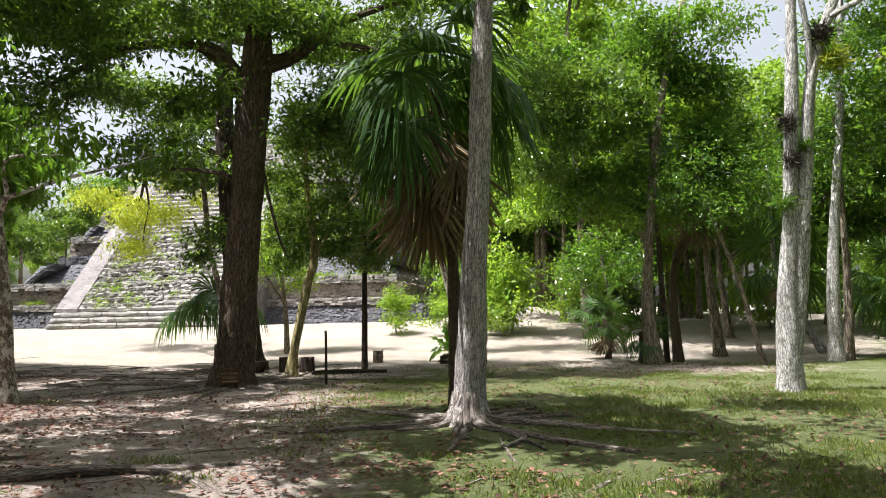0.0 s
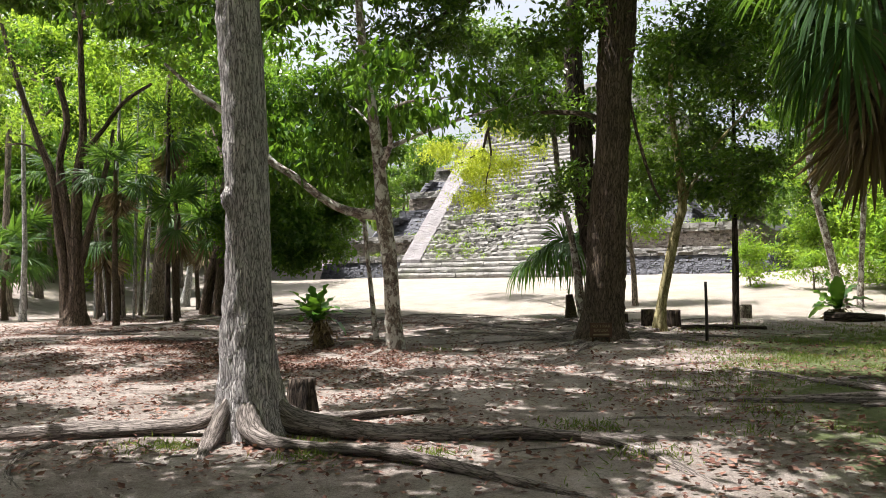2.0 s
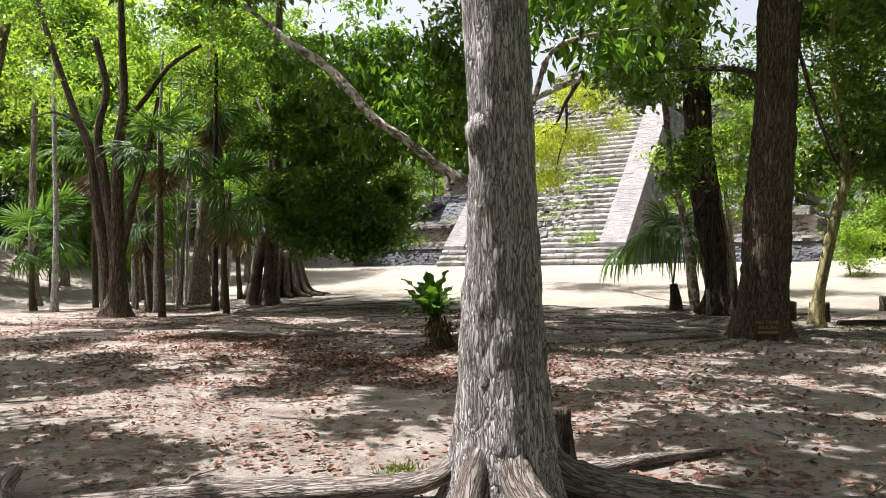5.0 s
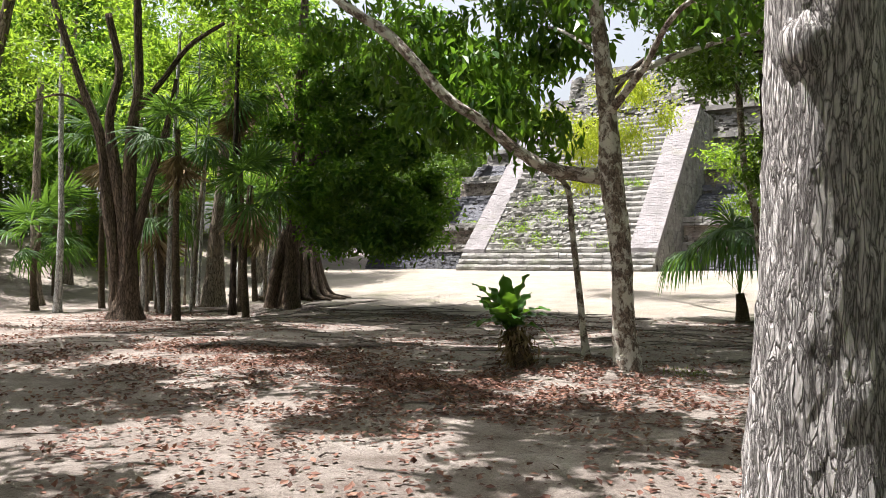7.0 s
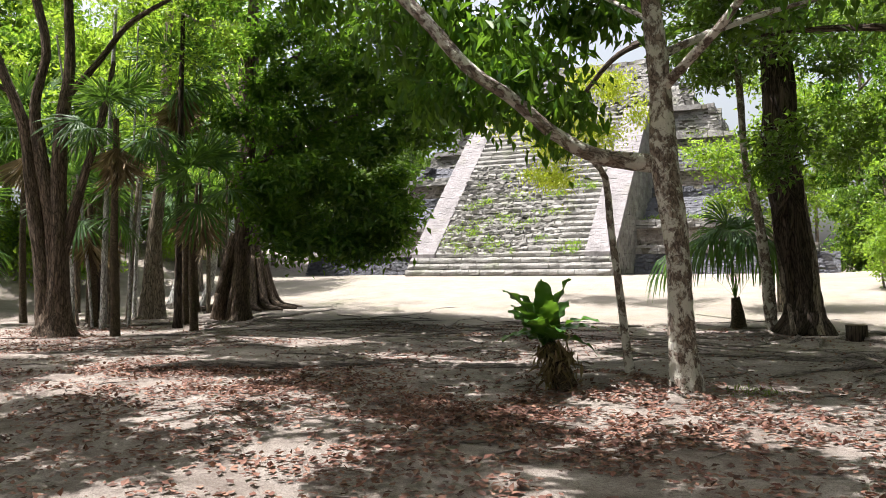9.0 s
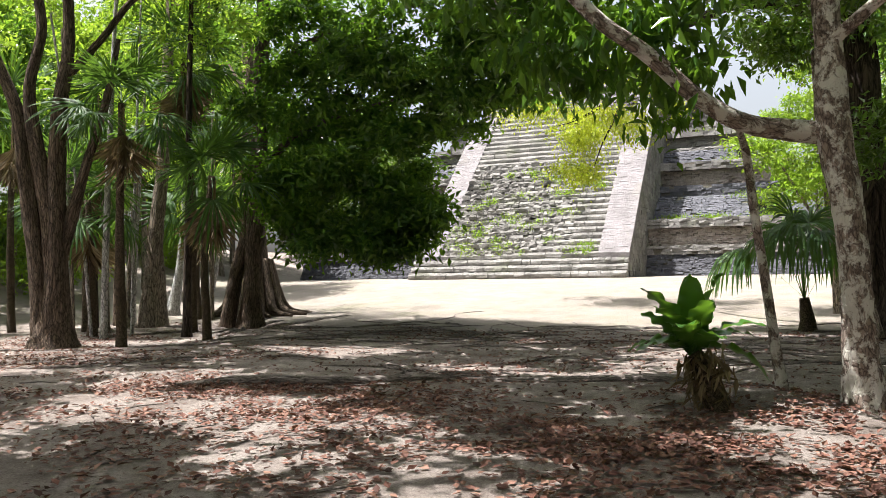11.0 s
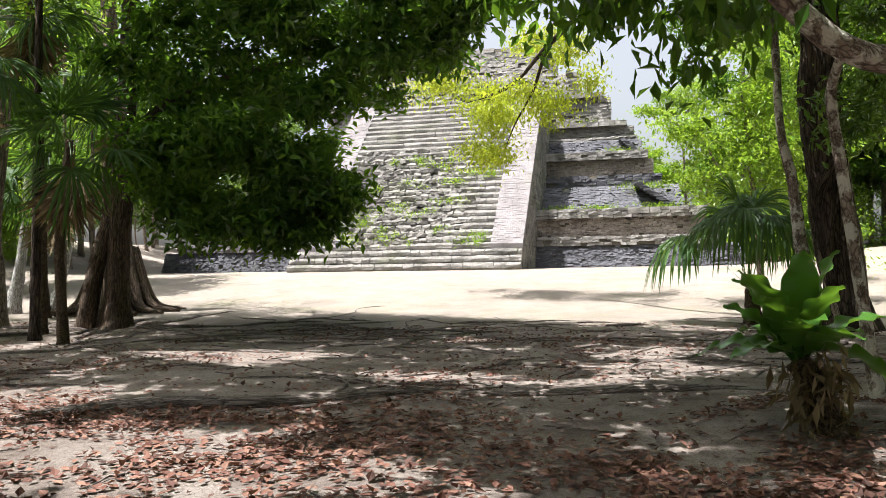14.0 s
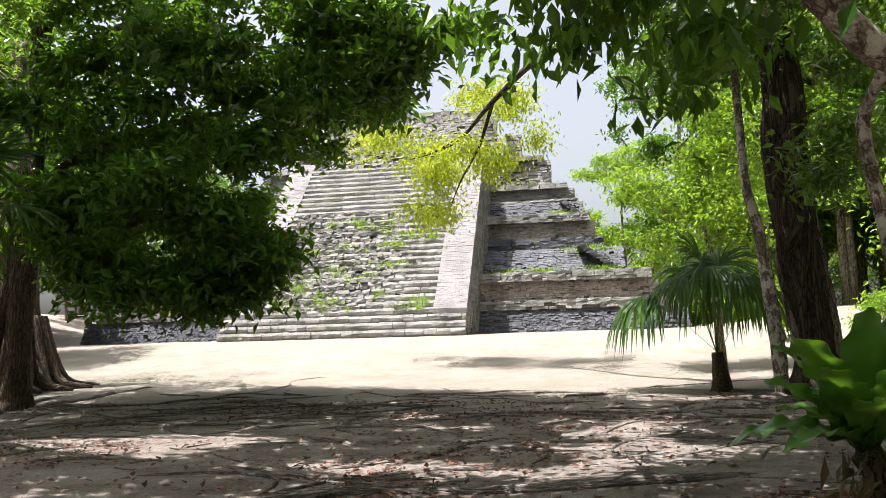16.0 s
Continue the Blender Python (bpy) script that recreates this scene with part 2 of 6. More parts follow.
def smooth_path(pts, step):
    p = [Vector(q) for q in pts]
    p = [p[0] * 2 - p[1]] + p + [p[-1] * 2 - p[-2]]
    out, ks = [], []
    for i in range(1, len(p) - 2):
        n = max(1, int((p[i + 1] - p[i]).length / step))
        for j in range(n):
            t = j / n
            a, b, c, d = p[i - 1], p[i], p[i + 1], p[i + 2]
            out.append(0.5 * ((2 * b) + (c - a) * t + (2 * a - 5 * b + 4 * c - d) * t * t + (3 * b - a - 3 * c + d) * t ** 3))
            ks.append(i - 1 + t)
    out.append(p[-2])
    ks.append(len(pts) - 1)
    return np.array(out), np.array(ks)


def tube(pts, radii, sides=12, step=0.2, lump=0.08, seed=0, flare=0.0, flare_h=0.5, lobes=5, phase=0.0):
    """A tapered, lumpy trunk or limb: vertices, faces, bark coordinates."""
    c, ks = smooth_path(pts, step)
    r = np.interp(ks, np.arange(len(radii)), radii)
    tang = np.gradient(c, axis=0)
    tang /= np.linalg.norm(tang, axis=1)[:, None] + 1e-9
    ref = np.array((1.0, 0.0, 0.0)) if abs(tang[0][0]) < 0.8 else np.array((0.0, 1.0, 0.0))
    us, ws = [], []
    u = ref
    for t in tang:
        u = u - t * (u @ t)
        u = u / np.linalg.norm(u)
        us.append(u)
        ws.append(np.cross(t, u))
    us, ws = np.array(us), np.array(ws)
    th = np.arange(sides) * 2 * np.pi / sides
    ln = np.concatenate(([0], np.cumsum(np.linalg.norm(np.diff(c, axis=0), axis=1))))
    rng = np.random.RandomState(seed)
    ph = rng.rand(6) * 6.28
    rr = r[:, None] * (1 + lump * (np.sin(2 * th + ph[0] + ln[:, None] * 1.3) + 0.6 * np.sin(3 * th + ph[1] - ln[:, None] * 2.1)
                                   + 0.4 * np.sin(5 * th + ph[2] + ln[:, None] * 3.7)))
    if flare:
        f = np.exp(-ln / flare_h)[:, None]
        rr = rr * (1 + flare * f * (0.45 + 0.55 * np.abs(np.cos(lobes * 0.5 * th + phase)) ** 1.5))
    rr = rr * (1 + 0.03 * rng.randn(*rr.shape))
    V = c[:, None, :] + rr[..., None] * (np.cos(th)[None, :, None] * us[:, None, :] + np.sin(th)[None, :, None] * ws[:, None, :])
    n = len(c)
    B = np.stack([np.cos(th)[None, :] * rr, np.sin(th)[None, :] * rr, np.repeat(ln[:, None], sides, 1) + seed * 3.17], -1)
    idx = np.arange(n * sides).reshape(n, sides)
    a, b = idx[:-1], idx[1:]
    F = np.stack([a, np.roll(a, -1, 1), np.roll(b, -1, 1), b], -1).reshape(-1, 4)
    V, B = V.reshape(-1, 3), B.reshape(-1, 3)
    caps = []
    for ring, cc in ((idx[0][::-1], c[0]), (idx[-1], c[-1])):
        V = np.vstack([V, cc[None]])
        B = np.vstack([B, B[ring[0]][None]])
        k = len(V) - 1
        for i in range(0, sides, 2):
            caps.append((ring[i], ring[(i + 1) % sides], ring[(i + 2) % sides], k))
    return V, np.vstack([F, np.array(caps)]), B


def join(*meshes):
    V, F, B, o = [], [], [], 0
    for v, f, b in meshes:
        V.append(v), F.append(f + o), B.append(b)
        o += len(v)
    return np.vstack(V), np.vstack(F), np.vstack(B)


def tube_mesh(name, material, *tubes):
    v, f, b = join(*tubes)
    return mesh_np(name, v, f, material, True, b)


def leaf_cards(centres, length, rng, droop=0.35, aspect=0.42, up=1.0):
    """Small folded leaves at the given points: vertices and triangles."""
    n = len(centres)
    az = rng.rand(n) * 2 * np.pi
    dip = -droop + 0.55 * rng.randn(n)
    d = np.stack([np.cos(az) * np.cos(dip), np.sin(az) * np.cos(dip), np.sin(dip)], 1)
    nn = rng.randn(n, 3) * 0.62 + np.array((0, 0, up))
    nn -= d * (nn * d).sum(1)[:, None]
    nn /= np.linalg.norm(nn, axis=1)[:, None] + 1e-9
    s = np.cross(d, nn)
    L = (length * (0.6 + 0.7 * rng.rand(n)))[:, None]
    W = L * aspect * 0.5
    mid = centres + d * L * 0.45
    V = np.stack([centres, mid + s * W + nn * W * 0.35, centres + d * L - nn * L * 0.12, mid - s * W + nn * W * 0.35], 1).reshape(-1, 3)
    i = np.arange(n)[:, None] * 4
    F = np.stack([i + np.array((0, 1, 2)), i + np.array((0, 2, 3))], 1).reshape(-1, 3)
    return V, F


def clumps(lobes, rng, shell=0.45):
    """Points of twig ends inside uneven ellipsoids (x, y, z, rx, ry, rz, count)."""
    out, roots = [], []
    for x, y, z, rx, ry, rz, k in lobes:
        p = rng.randn(k, 3)
        p /= np.linalg.norm(p, axis=1)[:, None]
        p *= (rng.rand(k, 1) ** shell) * (0.8 + 0.4 * rng.rand(k, 1))
        out.append(p * (rx, ry, rz) + (x, y, z))
        roots.append(p * (rx, ry, rz) * 0.35 + (x, y, z - 0.15 * rz))
    return np.vstack(out), np.vstack(roots)


def tiers(lobes, seed):
    """Each leafy lobe broken up into flat sprays at uneven heights."""
    rng = np.random.RandomState(seed)
    out = []
    for x, y, z, rx, ry, rz, k in lobes:
        n = min(7, k // 5)
        if n < 2:
            out.append((x, y, z, rx, ry, rz, k))
            continue
        for i in range(n):
            d = rng.randn(3)
            d *= (0.45 + 0.45 * rng.rand()) / np.linalg.norm(d)
            f = 0.38 + 0.26 * rng.rand()
            out.append((x + d[0] * rx, y + d[1] * ry, z + d[2] * rz * 1.1, rx * f, ry * f, rz * 0.28, max(3, k // n)))
    return out


def crown_meshes(lobes, seed, per, spread, leaf, mat_leaf, mat_bark, droop=0.35, aspect=0.42, twig=0.012, shell=0.45):
    """The leaves of a crown and the twigs that carry them."""
    rng = np.random.RandomState(seed)
    ends, roots = clumps(lobes, rng, shell)
    k = len(ends)
    off = rng.randn(k, per, 3) * spread * np.array((1, 1, 0.6))
    off *= (0.5 + 0.9 * rng.rand(k, 1, 1))
    V, F = leaf_cards((ends[:, None, :] + off).reshape(-1, 3), leaf, rng, droop, aspect)
    leaves = mesh_np("leaves", V, F, mat_leaf)
    d = ends - roots
    side = np.cross(d, rng.randn(k, 3))
    side /= np.linalg.norm(side, axis=1)[:, None] + 1e-9
    side2 = np.cross(d, side)
    side2 /= np.linalg.norm(side2, axis=1)[:, None] + 1e-9
    mid = (ends + roots) / 2 + rng.randn(k, 3) * 0.08 * np.linalg.norm(d, axis=1)[:, None]
    rings = []
    for c, r in ((roots, twig), (mid, twig * 0.7), (ends, twig * 0.3)):
        rings += [c + side * r, c - 0.5 * side * r + 0.87 * side2 * r, c - 0.5 * side * r - 0.87 * side2 * r]
    TV = np.stack(rings, 1).reshape(-1, 3)
    quads = np.array([(0, 1, 4, 3), (1, 2, 5, 4), (2, 0, 3, 5), (3, 4, 7, 6), (4, 5, 8, 7), (5, 3, 6, 8)])
    TF = (np.arange(k)[:, None, None] * 9 + quads[None]).reshape(-1, 4)
    return leaves, mesh_np("branchwork", TV, TF, mat_bark, True, TV)


def vnoise(x, y, scale, seed, octaves=4):
    """Smooth random values between 0 and 1 over the plan."""
    rng = np.random.RandomState(seed)
    out, amp, tot = 0.0, 1.0, 0.0
    for _ in range(octaves):
        g = rng.rand(128, 128)
        u, v = np.asarray(x) / scale + 40.0, np.asarray(y) / scale + 40.0
        i, j = np.floor(u).astype(int), np.floor(v).astype(int)
        fu, fv = u - i, v - j
        fu, fv = fu * fu * (3 - 2 * fu), fv * fv * (3 - 2 * fv)
        a = g[i % 128, j % 128] * (1 - fu) + g[(i + 1) % 128, j % 128] * fu
        c = g[i % 128, (j + 1) % 128] * (1 - fu) + g[(i + 1) % 128, (j + 1) % 128] * fu
        out, tot = out + amp * (a * (1 - fv) + c * fv), tot + amp
        amp, scale = amp * 0.55, scale * 0.5
    return out / tot


def smoothstep(a, b, x):
    t = np.clip((np.asarray(x, float) - a) / (b - a), 0, 1)
    return t * t * (3 - 2 * t)


def height(x, y):
    """The ground's height."""
    x, y = np.asarray(x, float), np.asarray(y, float)
    h = 1.02 * smoothstep(22.5, 40.5, y)
    h = h + 2.6 * smoothstep(-13, -26, x + 0.25 * (y - 22)) * smoothstep(8, 18, y)
    h = h + 0.75 * np.exp(-((x - 17.5) / 3.5) ** 2 - ((y - 44) / 4.0) ** 2)
    h = h + 0.17 * np.exp(-((x - 8.5) / 1.0) ** 2 - ((y - 13.1) / 0.75) ** 2)
    h = h + 0.025 * np.sin(x * 0.9 + 1.3 * np.sin(y * 0.6)) * np.cos(y * 0.8 + 0.5) + 0.012 * np.sin(x * 3.1 + y * 1.7) * np.sin(y * 2.7)
    return h


def gz(x, y):
    return float(height(x, y))


# ---- ground ----
def build_ground():
    def axis(lo, hi, fine, far):
        a = list(np.arange(lo, hi + 1e-6, fine))
        left, right, s = [lo], [hi], fine
        while left[-1] > -far:
            s *= 1.35
            left.append(left[-1] - s)
            right.append(right[-1] + s)
        return np.array(left[:0:-1] + a + right[1:])

    xs, ys = axis(-16, 32, 0.22, 600), axis(-4, 46, 0.22, 600)
    X, Y = np.meshgrid(xs, ys)
    Z = height(X, Y)
    V = np.stack([X, Y, Z], -1).reshape(-1, 3)
    idx = np.arange(len(V)).reshape(len(ys), len(xs))
    F = np.stack([idx[:-1, :-1], idx[:-1, 1:], idx[1:, 1:], idx[1:, :-1]], -1).reshape(-1, 4)
    me = mesh_np("ground", V, F, GROUND, True)
    x, y = V[:, 0], V[:, 1]
    wob = 0.8 * np.sin(x * 0.35) + 0.5 * np.sin(x * 0.9 + 2)
    plaza = smoothstep(21.0, 25.0, y + wob) * smoothstep(-30, -12, x) * smoothstep(34, 23, x - 0.25 * (y - 22))
    grass = np.maximum(0.75 * smoothstep(16.2, 21.5, x + 0.25 * y - 0.5) * smoothstep(24, 16, y), 0.62 * smoothstep(20, 30, x))
    for name, val in (("plaza", plaza), ("grass", grass)):
        at = me.attributes.new(name, "FLOAT", "POINT")
        at.data.foreach_set("value", val.astype(np.float32))
    tagged(new("ground", me), "bare grey-brown forest soil with moss running into a pale dry lawn", "ground", kind="structure")


build_ground()


# ---- pyramid ----
def stones(rng, u0, u1, z0, z1, w0, w1, ch, length, deep=0.3, rough=0.015, gap=0.012):
    """Courses of separate blocks on a face that leans back from w0 to w1: local (u, w, z) corners, 8 for each block."""
    rows = max(1, int(round((z1 - z0) / ch)))
    out = []
    for r in range(rows):
        za, zb = z0 + (z1 - z0) * r / rows, z0 + (z1 - z0) * (r + 1) / rows
        wa, wb = w0 + (w1 - w0) * r / rows, w0 + (w1 - w0) * (r + 1) / rows
        u = u0
        while u < u1 - 0.02:
            e = min(u1, u + length * (0.6 + 0.8 * rng.rand()))
            if u1 - e < 0.1:
                e = u1
            j = rough * rng.randn()
            box = np.array([(u + gap, wa + j, za), (e - gap, wa + j, za), (e - gap, wb + deep, za), (u + gap, wb + deep, za),
                            (u + gap, wb + j, zb - gap), (e - gap, wb + j, zb - gap), (e - gap, wb + deep, zb - gap), (u + gap, wb + deep, zb - gap)])
            out.append(box + rng.randn(8, 3) * rough * 0.8)
            u = e
    return np.array(out)


BOX_FACES = np.array([(0, 1, 5, 4), (1, 2, 6, 5), (2, 3, 7, 6), (3, 0, 4, 7), (4, 5, 6, 7), (3, 2, 1, 0)])


def block_mesh(name, boxes, material):
    V = boxes.reshape(-1, 3)
    F = (np.arange(len(boxes))[:, None, None] * 8 + BOX_FACES[None]).reshape(-1, 4)
    return mesh_np(name, V, F, material)


def step_blocks(rng, u0, u1, y, z, rise, length, worn):
    """The stones of one step: undercut at the foot, rounded at the nose. Ten corners each."""
    out = []
    u = u0
    while u < u1 - 0.02:
        e = min(u1, u + length * (0.6 + 0.8 * rng.rand()))
        if u1 - e < 0.12:
            e = u1
        j, d = 0.012 * rng.randn(), 0.0
        w = worn(0.5 * (u + e))
        j += 0.03 * w * rng.randn()
        top = rise * (1 - 0.10 * w * rng.rand())
        prof = [(y + 0.60, z - 0.02), (y + 0.07, z - 0.02), (y + j + 0.005, z + 0.07), (y + j, z + top * 0.62), (y + j + 0.075 + 0.05 * w * rng.rand(), z + top), (y + 0.60, z + top)]
        pts = np.array([(x, py, pz) for py, pz in prof for x in (u + 0.004, e - 0.004)])
        out.append(pts + rng.randn(12, 3) * (0.006 + 0.02 * w))
        u = e
    return np.array(out)


def step_mesh(name, blocks, material):
    quads = np.array([(2 * i, 2 * i + 1, 2 * (i + 1) % 12 + 1, 2 * (i + 1) % 12) for i in range(6)] + [(0, 2, 8, 10), (2, 4, 6, 8), (11, 9, 3, 1), (9, 7, 5, 3)])
    F = (np.arange(len(blocks))[:, None, None] * 12 + quads[None]).reshape(-1, 4)
    return mesh_np(name, blocks.reshape(-1, 3), F, material)


PX = -3.43          # axis of the stairs
PYR_Y, PYR_Z = 40.56, 1.04


def turn_side(boxes, x_face, sign):
    """Local (u, w, z) of a flank to the world: u runs along y, w inward from the flank."""
    o = boxes.copy()
    o[..., 0] = x_face - sign * boxes[..., 1]
    o[..., 1] = boxes[..., 0]
    if sign > 0:
        return o
    return o[:, [1, 0, 3, 2, 5, 4, 7, 6], :]


def build_pyramid():
    rng = np.random.RandomState(11)
    py = thing("stepped_pyramid", (PX, PYR_Y, PYR_Z), "weathered grey limestone stepped pyramid with a wide steep stair", "pyramid")
    # bands of each terrace: half width, front y (bottom, top), z (bottom, top), course, block length, stone, proud
    bands = [
        (15.2, 45.6, 46.15, 0.9, 2.10, 0.11, 0.24, STONE_DARK, "sloping_wall"),
        (14.3, 46.0, 46.05, 2.10, 2.55, 0.15, 0.4, STONE, "moulding"),
        (13.9, 46.5, 46.6, 2.55, 3.45, 0.10, 0.22, STONE_WARM, "wall_panel"),
        (13.6, 46.3, 46.35, 3.45, 3.92, 0.16, 0.4, STONE, "moulding"),
        (12.6, 48.3, 50.3, 3.9, 5.35, 0.115, 0.25, STONE_DARK, "sloping_wall"),
        (11.7, 50.9, 50.95, 5.35, 6.02, 0.16, 0.4, STONE_DARK, "moulding"),
        (11.3, 51.6, 51.7, 6.02, 6.93, 0.11, 0.24, STONE_WARM, "wall_panel"),
        (11.0, 51.3, 51.35, 6.93, 7.40, 0.16, 0.4, STONE, "moulding"),
        (10.7, 52.2, 53.1, 7.38, 8.25, 0.115, 0.25, STONE_DARK, "sloping_wall"),
        (10.5, 53.4, 53.45, 8.25, 8.50, 0.13, 0.4, STONE, "moulding"),
        (10.3, 53.8, 53.9, 8.50, 9.15, 0.115, 0.25, STONE, "wall_panel"),
        (9.9, 53.5, 53.55, 9.15, 9.45, 0.3, 0.6, STONE, "moulding"),
        (9.0, 54.6, 55.0, 9.43, 11.1, 0.15, 0.32, STONE, "wall_panel"),
        (8.6, 54.6, 54.65, 11.1, 11.4, 0.3, 0.6, STONE, "moulding"),
        (7.2, 56.3, 56.9, 11.38, 13.2, 0.16, 0.34, STONE, "wall_panel"),
        (5.6, 57.8, 58.4, 13.2, 15.0, 0.16, 0.34, STONE, "wall_panel"),
        (4.6, 58.6, 58.7, 15.0, 15.6, 0.3, 0.6, STONE, "moulding"),
    ]
    back = 74.0
    cores = []
    for half, ya, yb, za, zb, ch, ln, mat, nm in bands:
        x0, x1 = PX - half, PX + half
        b = stones(rng, x0, x1, za, zb, ya, yb, ch, ln, 0.35, 0.021, 0.006)
        sides = [b]
        lean = yb - ya
        for xf, s in ((x1, 1), (x0, -1)):
            f = stones(rng, ya + 0.05, ya + 9.0, za, zb, 0.0, lean, ch, ln, 0.35, 0.021, 0.006)
            sides.append(turn_side(f, xf, s))
        allb = np.vstack(sides)
        # some blocks have fallen out
        keep = rng.rand(len(allb)) > (0.07 if nm == "moulding" else 0.04) + (0.08 if za > 9 else 0)
        tagged(part(nm, block_mesh(nm, allb[keep], mat), py), kind="stuff")
        lo, hi = 0.12, lean + 0.12
        cores.append(np.array([(x0 + lo, ya + lo, za), (x1 - lo, ya + lo, za), (x1 - lo, back, za), (x0 + lo, back, za),
                               (x0 + hi, yb + 0.12, zb - 0.03), (x1 - hi, yb + 0.12, zb - 0.03), (x1 - hi, back, zb - 0.03), (x0 + hi, back, zb - 0.03)]))
    for c in cores:
        part("core", block_mesh("core", c[None], MORTAR), py)
    # stairs
    N, RISE, RUN = 30, 0.3067, 0.3226
    xa, xb, wide_a, wide_b = -7.47, 0.6, -8.80, 2.05
    wedge = np.array([[(xa, PYR_Y + 0.5, 0.9), (xb, PYR_Y + 0.5, 0.9), (xb, 55.0, 0.9), (xa, 55.0, 0.9),
                       (xa, PYR_Y + N * RUN + 0.45, PYR_Z + N * RISE - 0.12), (xb, PYR_Y + N * RUN + 0.45, PYR_Z + N * RISE - 0.12),
                       (xb, 55.0, PYR_Z + N * RISE - 0.12), (xa, 55.0, PYR_Z + N * RISE - 0.12)]])
    part("stair_core", block_mesh("stair_core", wedge, MORTAR), py)
    for i in range(N):
        y, z = PYR_Y + i * RUN, PYR_Z + i * RISE
        wide = i < 3
        u0, u1 = (wide_a, wide_b) if wide else (xa, xb)
        low = 4 <= i < 19
        b = step_blocks(rng, u0, u1, y, z, RISE, 0.38 if low else 0.45 if wide else 0.75, (lambda x: 1.0 if low and x < -1.0 else 0.15 if not wide else 0.3))
        if low:
            keep = (rng.rand(len(b)) > 0.025) | (b[:, :, 0].mean(1) > -1.2)
            b = b[keep]
        if i < 8:
            st = new("step")
            st.parent = py
            st.matrix_parent_inverse = Matrix.Translation(Vector(py["at"])).inverted()
            for box in b:
                q = new("stone", step_mesh("stone", box[None], STONE))
                q.parent = st
        else:
            tagged(part("step", step_mesh("step", b, STONE), py), kind="stuff")
    # rubble on the worn lower flight
    rub = []
    for k in range(1500):
        i = rng.randint(3, 20)
        x = xa + 0.1 + (abs(rng.randn()) * 0.42 % 1) * 6.9
        y, z = PYR_Y + (i + rng.rand()) * RUN + 0.1, PYR_Z + (i + 1) * RISE
        s = 0.04 + 0.08 * rng.rand()
        box = np.array([(-1, -1, -1), (1, -1, -1), (1, 1, -1), (-1, 1, -1), (-1, -1, 1), (1, -1, 1), (1, 1, 1), (-1, 1, 1)]) * (s * 1.5, s, s * 0.7)
        rub.append(box + rng.randn(8, 3) * s * 0.25 + (x, y, z + s * 0.5))
    tagged(part("rubble", block_mesh("rubble", np.array(rub), STONE), py, "loose broken stones on the worn steps"), kind="stuff")
    # balustrades: sloping slabs of rubble masonry with a plastered face
    for x0, x1 in ((-8.80, -7.47), (0.6, 2.05)):
        ya, yb = PYR_Y + 3 * RUN - 0.1, PYR_Y + N * RUN + 0.35
        za, zb = PYR_Z + 3 * RISE, PYR_Z + N * RISE + 0.30
        rows = []
        k = 96
        for r in range(k):
            y0, y1 = ya + (yb - ya) * r / k, ya + (yb - ya) * (r + 1) / k
            z0, z1 = za + (zb - za) * r / k + 0.22, za + (zb - za) * (r + 1) / k + 0.22
            u = x0
            while u < x1 - 0.02:
                e = min(x1, u + 0.13 + 0.25 * rng.rand())
                j = rng.randn() * 0.008
                rows.append(np.array([(u, y0, z0 - 0.5), (e, y0, z0 - 0.5), (e, y1, z1 - 0.5), (u, y1, z1 - 0.5),
                                      (u, y0, z0 + j), (e, y0, z0 + j), (e, y1, z1 + j), (u, y1, z1 + j)]) + rng.randn(8, 3) * 0.004)
                u = e
        bal = part("balustrade", block_mesh("balustrade", np.array(rows), STONE_PALE), py, "pale sloping stone balustrade beside the stair")
        tagged(bal, kind="stuff")
        # its flank, courses of small blocks down to the ground
        fl = []
        for xf, s in ((x0, -1), (x1, 1)):
            for r in range(int((zb - 0.9) / 0.2)):
                z0 = 0.9 + r * 0.2
                ystart = ya + max(0.0, (z0 + 0.2 - za)) * (yb - ya) / (zb - za)
                f = stones(rng, ystart + 0.1, 54.0, z0, min(z0 + 0.2, zb), 0.0, 0.0, 0.2, 0.35, 0.3, 0.012)
                fl.append(turn_side(f, xf, s))
        tagged(part("flank", block_mesh("flank", np.vstack(fl), STONE), py), kind="stuff")
        ramp = np.array([[(x0 + 0.1, ya + 0.5, 0.9), (x1 - 0.1, ya + 0.5, 0.9), (x1 - 0.1, 55, 0.9), (x0 + 0.1, 55, 0.9),
                          (x0 + 0.1, yb + 0.3, zb), (x1 - 0.1, yb + 0.3, zb), (x1 - 0.1, 55, zb), (x0 + 0.1, 55, zb)]])
        part("balustrade_core", block_mesh("balustrade_core", ramp, MORTAR), py)
    # rough wall over the stair head
    b = stones(rng, -8.2, 1.4, 10.2, 11.9, 51.6, 52.3, 0.2, 0.36, 0.4, 0.05)
    tagged(part("upper_wall", block_mesh("upper_wall", b[rng.rand(len(b)) > 0.08], STONE), py), kind="stuff")
    part("upper_core", block_mesh("upper_core", np.array([[(-8.1, 51.8, 10.1), (1.3, 51.8, 10.1), (1.3, 60, 10.1), (-8.1, 60, 10.1),
                                                           (-8.1, 52.5, 11.8), (1.3, 52.5, 11.8), (1.3, 60, 11.8), (-8.1, 60, 11.8)]]), MORTAR), py)
    # tufts of weeds growing on the ledges
    rng2 = np.random.RandomState(5)
